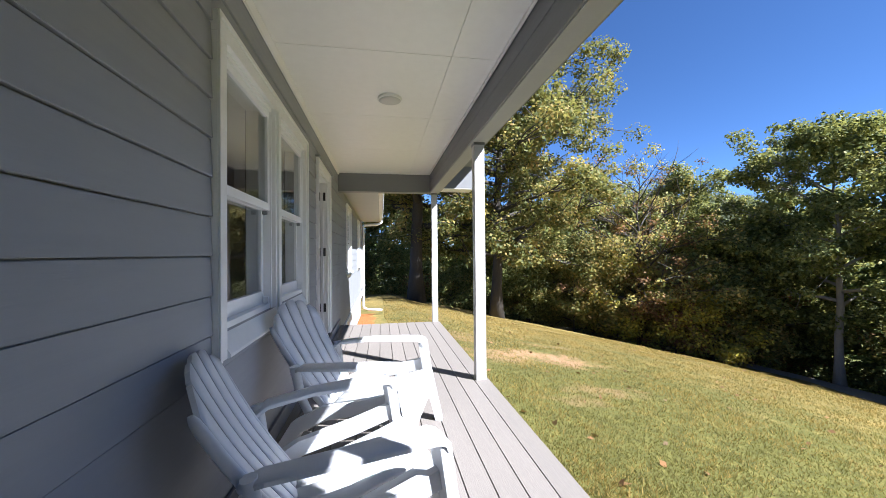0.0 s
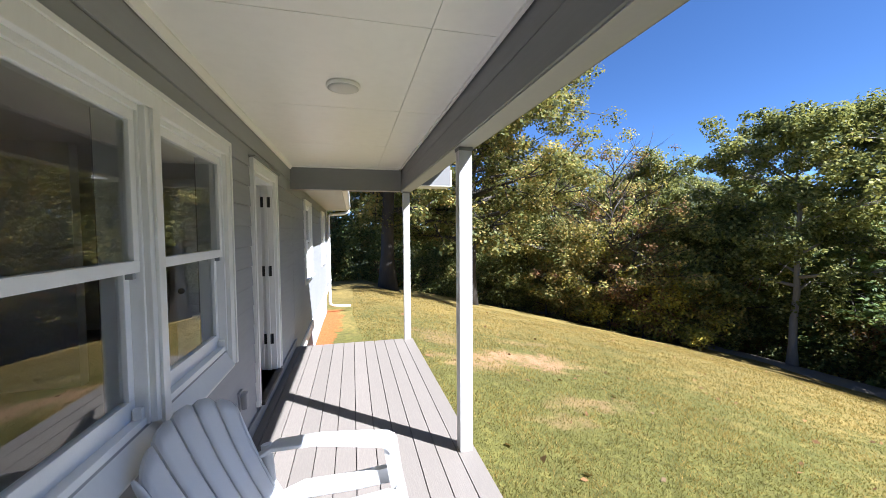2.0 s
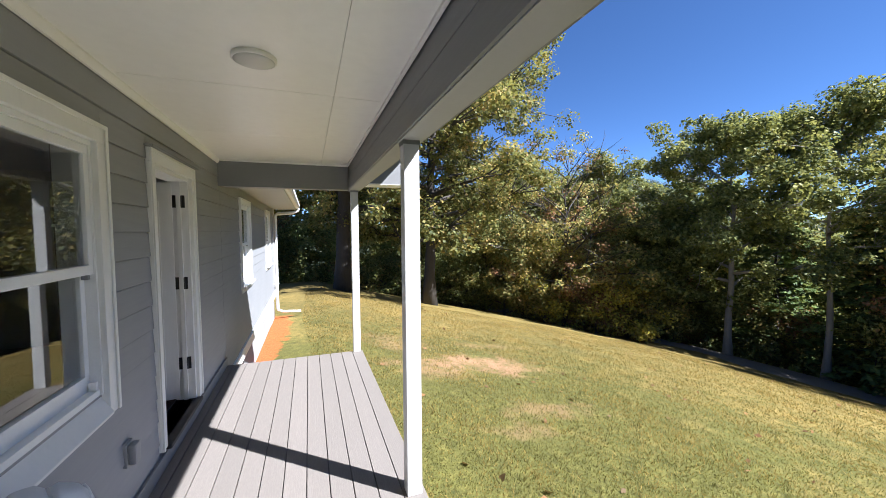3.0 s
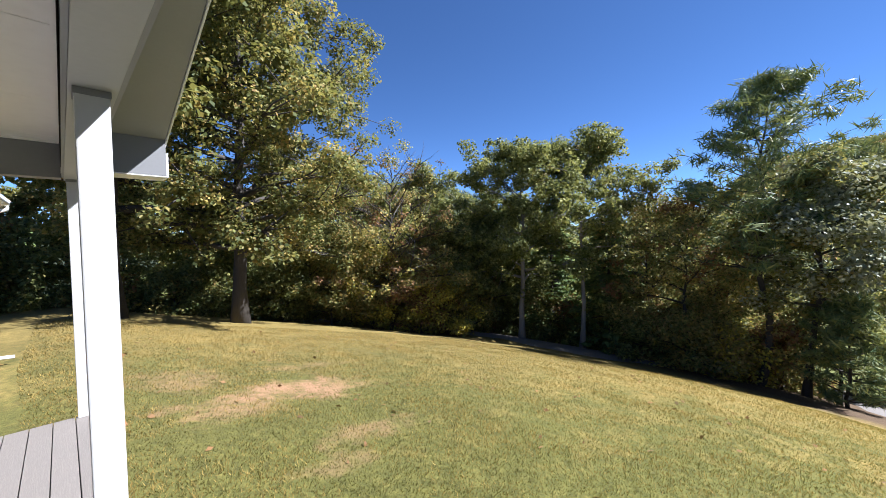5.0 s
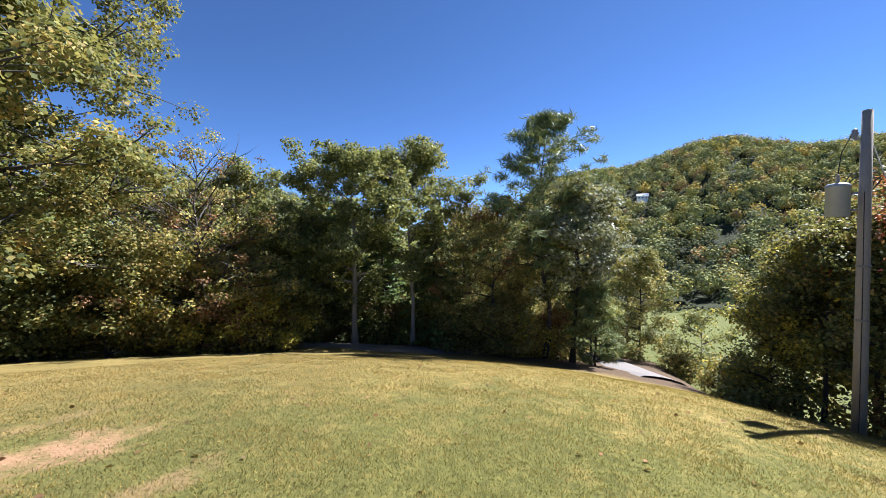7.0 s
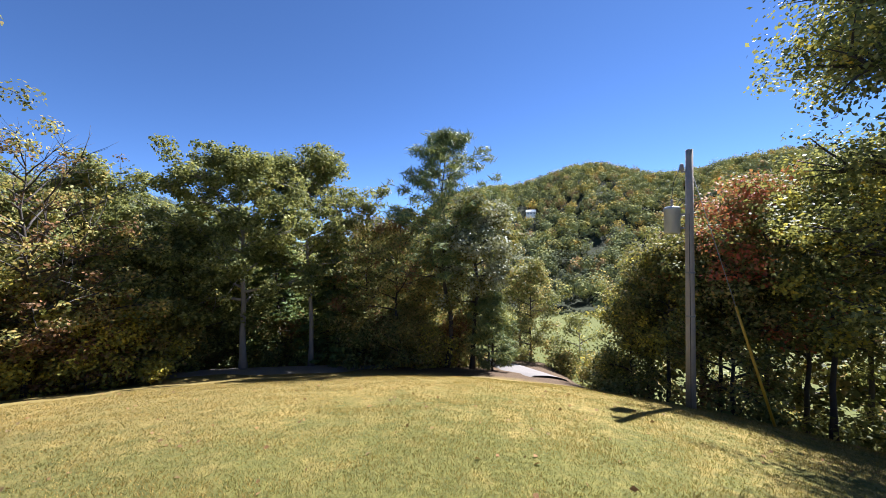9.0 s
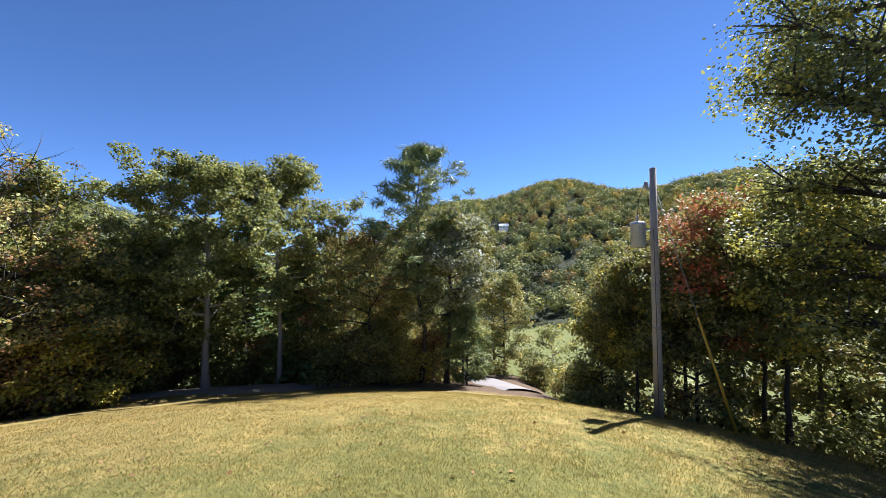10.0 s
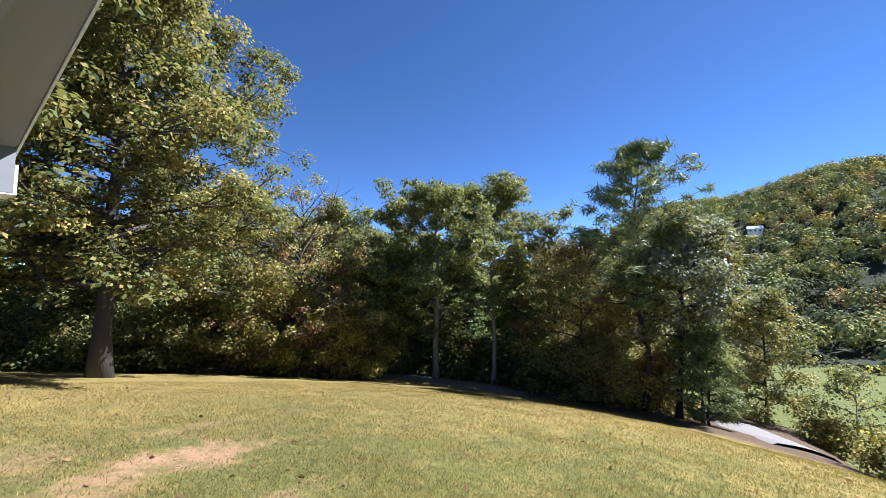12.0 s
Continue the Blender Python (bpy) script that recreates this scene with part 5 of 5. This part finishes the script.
# ---- power pole ----
def power_pole():
    x, y = at(119.7, 16.4)
    z = height(x, y)
    p = empty("utility_pole", pose(x, y, z - 0.2, 0, 0, -30))
    tagged(p, "weathered wooden utility pole with a grey transformer", "utility pole")
    top = 9.75
    bm = bmesh.new()
    tube(bm, [(0, 0, 0), (0.01, 0, 3.2), (0.0, 0.01, 6.5), (0.01, 0, top)], [0.17, 0.155, 0.14, 0.12], 14)
    part("shaft", bm, M["pole_wood"], p)
    tr = bmesh.new()
    lathe(tr, [(0.24, 6.32), (0.27, 6.35), (0.27, 7.18), (0.285, 7.20), (0.285, 7.26), (0.22, 7.32), (0.05, 7.35)], (-0.12, 0.55, 0.36), 24)
    t = part("transformer", tr, M["galv"], p, "grey steel transformer can")
    for a in (-0.12, 0.1):
        b = bmesh.new()
        lathe(b, [(0.03, 0), (0.05, 0.05), (0.03, 0.08), (0.05, 0.12), (0.03, 0.16), (0.045, 0.2), (0.015, 0.26)], (-0.12 + a, 0.55, 7.69), 12)
        part("bushing", b, M["ceramic"], t)
    for z0 in (6.85, 7.35):
        part("bracket", boxes((-0.05, 0.05, 0.12, 0.31, z0, z0 + 0.06)), M["steel"], p)
    ins = bmesh.new()
    lathe(ins, [(0.05, 0), (0.09, 0.05), (0.06, 0.09), (0.10, 0.14), (0.06, 0.18), (0.08, 0.23), (0.03, 0.28)], (0.0, 0.24, 8.98), 14)
    part("insulator", ins, M["ceramic"], p, "brown ceramic insulator")
    part("arm", boxes((-0.03, 0.03, 0.10, 0.26, 8.93, 8.98)), M["steel"], p)
    for pts, r in (([(0, 0.30, 9.1), (-0.02, 0.5, 8.6), (-0.15, 0.56, 7.9), (-0.2, 0.5, 7.6)], 0.012),
                   ([(-0.05, 0.48, 7.6), (0.1, 0.3, 7.95), (0.2, -0.05, 8.0), (0.25, -0.35, 7.9), (0.14, -0.16, 7.7), (0.15, -0.05, 7.2)], 0.016),
                   ([(-0.2, 0.4, 7.6), (0.05, 0.2, 7.85), (0.16, -0.1, 7.86), (0.2, -0.3, 7.75), (0.14, -0.1, 7.4), (0.145, 0, 6.0), (0.155, 0, 3.0), (0.17, 0, 0.3)], 0.016),
                   ([(-0.14, 0.02, 7.4), (-0.15, 0, 4.0), (-0.165, 0, 0.2)], 0.01)):
        bm = bmesh.new()
        tube(bm, pts, [r] * len(pts), 6)
        part("cable", bm, M["cable"], p)
    for z0 in (3.6, 5.2):
        part("band", lathe(bmesh.new(), [(0.16, z0), (0.165, z0 + 0.01), (0.165, z0 + 0.05), (0.158, z0 + 0.06)], sides=16), M["steel"], p)
    # guy wire with its yellow guard
    gx, gy = at(127.8, 16.6)
    g = empty("guy_wire", pose(gx, gy, height(gx, gy)))
    tagged(g, "steel guy wire in a yellow plastic guard", "guy wire")
    head = Vector((x - gx, y - gy, z + 9.0 - height(gx, gy)))
    d = head.normalized()
    bm = bmesh.new()
    tube(bm, [Vector((0, 0, -0.15)), d * 4.0, head * 0.985], [0.012, 0.012, 0.012], 6)
    part("wire", bm, M["steel"], g)
    bm = bmesh.new()
    tube(bm, [d * 0.02, d * 1.5, d * 4.1], [0.045, 0.045, 0.04], 8)
    part("guard", bm, M["yellow"], g, "yellow plastic guard")


power_pole()


def hill_house():
    b, r = 99.6, 300.0
    x, y = at(b, r)
    h = empty("house", pose(x, y, height(x, y) + 1.0, 0, 0, -10))
    tagged(h, "white house with a pale roof on the far hillside", "house")
    part("wall", boxes((-3, 3, -3.5, 3.5, -4.0, 3.0)), M["white"], h)
    bm = bmesh.new()
    prism(bm, [(-3.5, 2.9), (3.5, 2.9), (0, 4.8)], -4.0, 4.0)
    part("roof", bm, M["galv"], h)
    for y0 in (-2.9, -0.6, 1.7):
        part("window", boxes((-3.08, -3.0, y0, y0 + 0.9, 1.2, 2.3)), M["dark_glass"], h)


hill_house()


# ---- grass and fallen leaves ----
def grass():
    """Blades of turf on the stretch of lawn beside the porch."""
    rng = np.random.default_rng(3)
    n = 420000
    b = np.radians(rng.uniform(-4, 178, n))
    r = 0.12 + 19.0 * rng.random(n) ** 1.15
    x, y = HUB[0] + r * np.sin(b), HUB[1] + r * np.cos(b)
    ok = (x > 1.75) | (y > 3.1)
    ok &= x > 0.75
    for cx, cy, rx, ry, _, worn in BARE:
        d = np.hypot((x - cx) / rx, (y - cy) / ry)
        ok &= (d + 0.6 * rng.random(n) > 1.1) | (rng.random(n) > worn)
    x, y, r = x[ok], y[ok], r[ok]
    n = len(x)
    z = np.array([height(a, c) + lumps(a, c) * min(1.0, q / 4.0) for a, c, q in zip(x, y, r)])
    dens = np.array([noise.noise(Vector((a * 0.9, c * 0.9, 7.0))) for a, c in zip(x, y)])
    tall = (0.022 + 0.024 * rng.random(n)) * (1 + 0.6 * dens) * (1 + r * 0.012)
    a = rng.uniform(0, 2 * np.pi, n)
    w = (0.0035 + 0.003 * rng.random(n)) * (1 + r * 0.045)
    lean = rng.normal(size=(n, 2)) * 0.6
    base = np.stack([x, y, z - 0.004], 1)
    side = np.stack([np.cos(a) * w, np.sin(a) * w, np.zeros(n)], 1)
    tip = base + np.stack([lean[:, 0] * tall, lean[:, 1] * tall, tall], 1)
    verts = np.stack([base - side, base + side, tip], 1).reshape(-1, 3)
    far = np.clip((r - 4.0) * 0.06 + (y + 4) * 0.007, 0, 0.85)
    tufts = np.array([noise.noise(Vector((a * 3.1, c * 3.1, 1.0))) for a, c in zip(x, y)])
    mi = (rng.random(n) < 0.22 + far * 0.6 + 0.55 * dens + 0.55 * tufts).astype(int)
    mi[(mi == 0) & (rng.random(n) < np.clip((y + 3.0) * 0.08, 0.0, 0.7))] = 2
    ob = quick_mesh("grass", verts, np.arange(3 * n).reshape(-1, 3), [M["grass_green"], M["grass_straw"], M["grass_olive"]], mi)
    tagged(ob, "short green and straw-coloured turf beside the porch", "grass", kind="stuff")


M["grass_green"] = leaf_material("grass_green", spread((0.07, 0.072, 0.02), (0.13, 0.123, 0.034), (0.195, 0.17, 0.054)), 0.4, 0.7, 1.0, 0.2)
M["grass_straw"] = leaf_material("grass_straw", spread((0.20, 0.138, 0.042), (0.30, 0.208, 0.063), (0.40, 0.288, 0.096)), 0.35, 0.8, 1.0, 0.15)
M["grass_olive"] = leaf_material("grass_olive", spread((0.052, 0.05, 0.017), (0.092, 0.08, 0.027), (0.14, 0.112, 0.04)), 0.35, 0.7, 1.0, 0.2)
grass()


def fallen_leaves():
    rng = np.random.default_rng(21)
    cs = []
    for _ in range(420):
        b, r = rng.uniform(0, 140), 2.0 + 20.0 * rng.random() ** 0.8
        x, y = at(b, r)
        if x < 1.8 and y < 3.2 or x < 0.4:
            continue
        cs.append((x, y, height(x, y) + lumps(x, y) * min(1.0, r / 4.0) + 0.03))
    cs = np.array(cs)
    v, f = leaves(rng, cs, np.full(len(cs), 0.02), np.ones(len(cs), int), 0.085, 0.3, 1.5, 1.2)
    ob = quick_mesh("fallen_leaves", v, f, [M["brown"]])
    tagged(ob, "scattered brown fallen leaves on the lawn", "leaves", kind="stuff")


fallen_leaves()


# ---- siding boards ----
def siding_boards():
    rows = []
    z = -0.132
    while z < 2.46:
        top = min(z + 0.157, 2.46)
        for y0, y1 in ((DECK_END + 0.01, WALL_Y1 - 0.092), (WALL_Y0, DECK_END + 0.006)):
            lo, hi = max(z, 0.0 if y0 < 0 else -0.132), min(top, CEIL if y0 < 0 else 2.234)
            if hi - lo < 0.01:
                continue
            rects = [(y0, y1, lo, hi)]
            for h in ((-1.581, 0.261, 0.69, 2.121), (WINDOWS[2][0] - 0.091, WINDOWS[2][1] + 0.091, 0.68, 2.121), (WINDOWS[3][0] - 0.091, WINDOWS[3][1] + 0.091, 0.68, 2.121), (DOOR[0] - 0.086, DOOR[1] + 0.086, 0.10, 2.141)):
                rects = cut(rects, h)
            rows += [(a, b, c, d, z) for a, b, c, d in rects]
        z += 0.157
    for y0, y1, z0, z1, foot in rows:
        out = lambda zz: 0.0042 - 0.0085 * (zz - foot) / 0.157
        bm = prism(bmesh.new(), [(-0.0138, z0), (out(z0) - 0.002, z0), (out(z0), z0 + 0.002), (out(z1 - 0.006), z1 - 0.006), (-0.0138, z1 - 0.006)], y0 + 0.001, y1 - 0.001)
        part("board", bm, M["siding"], EAST)


siding_boards()
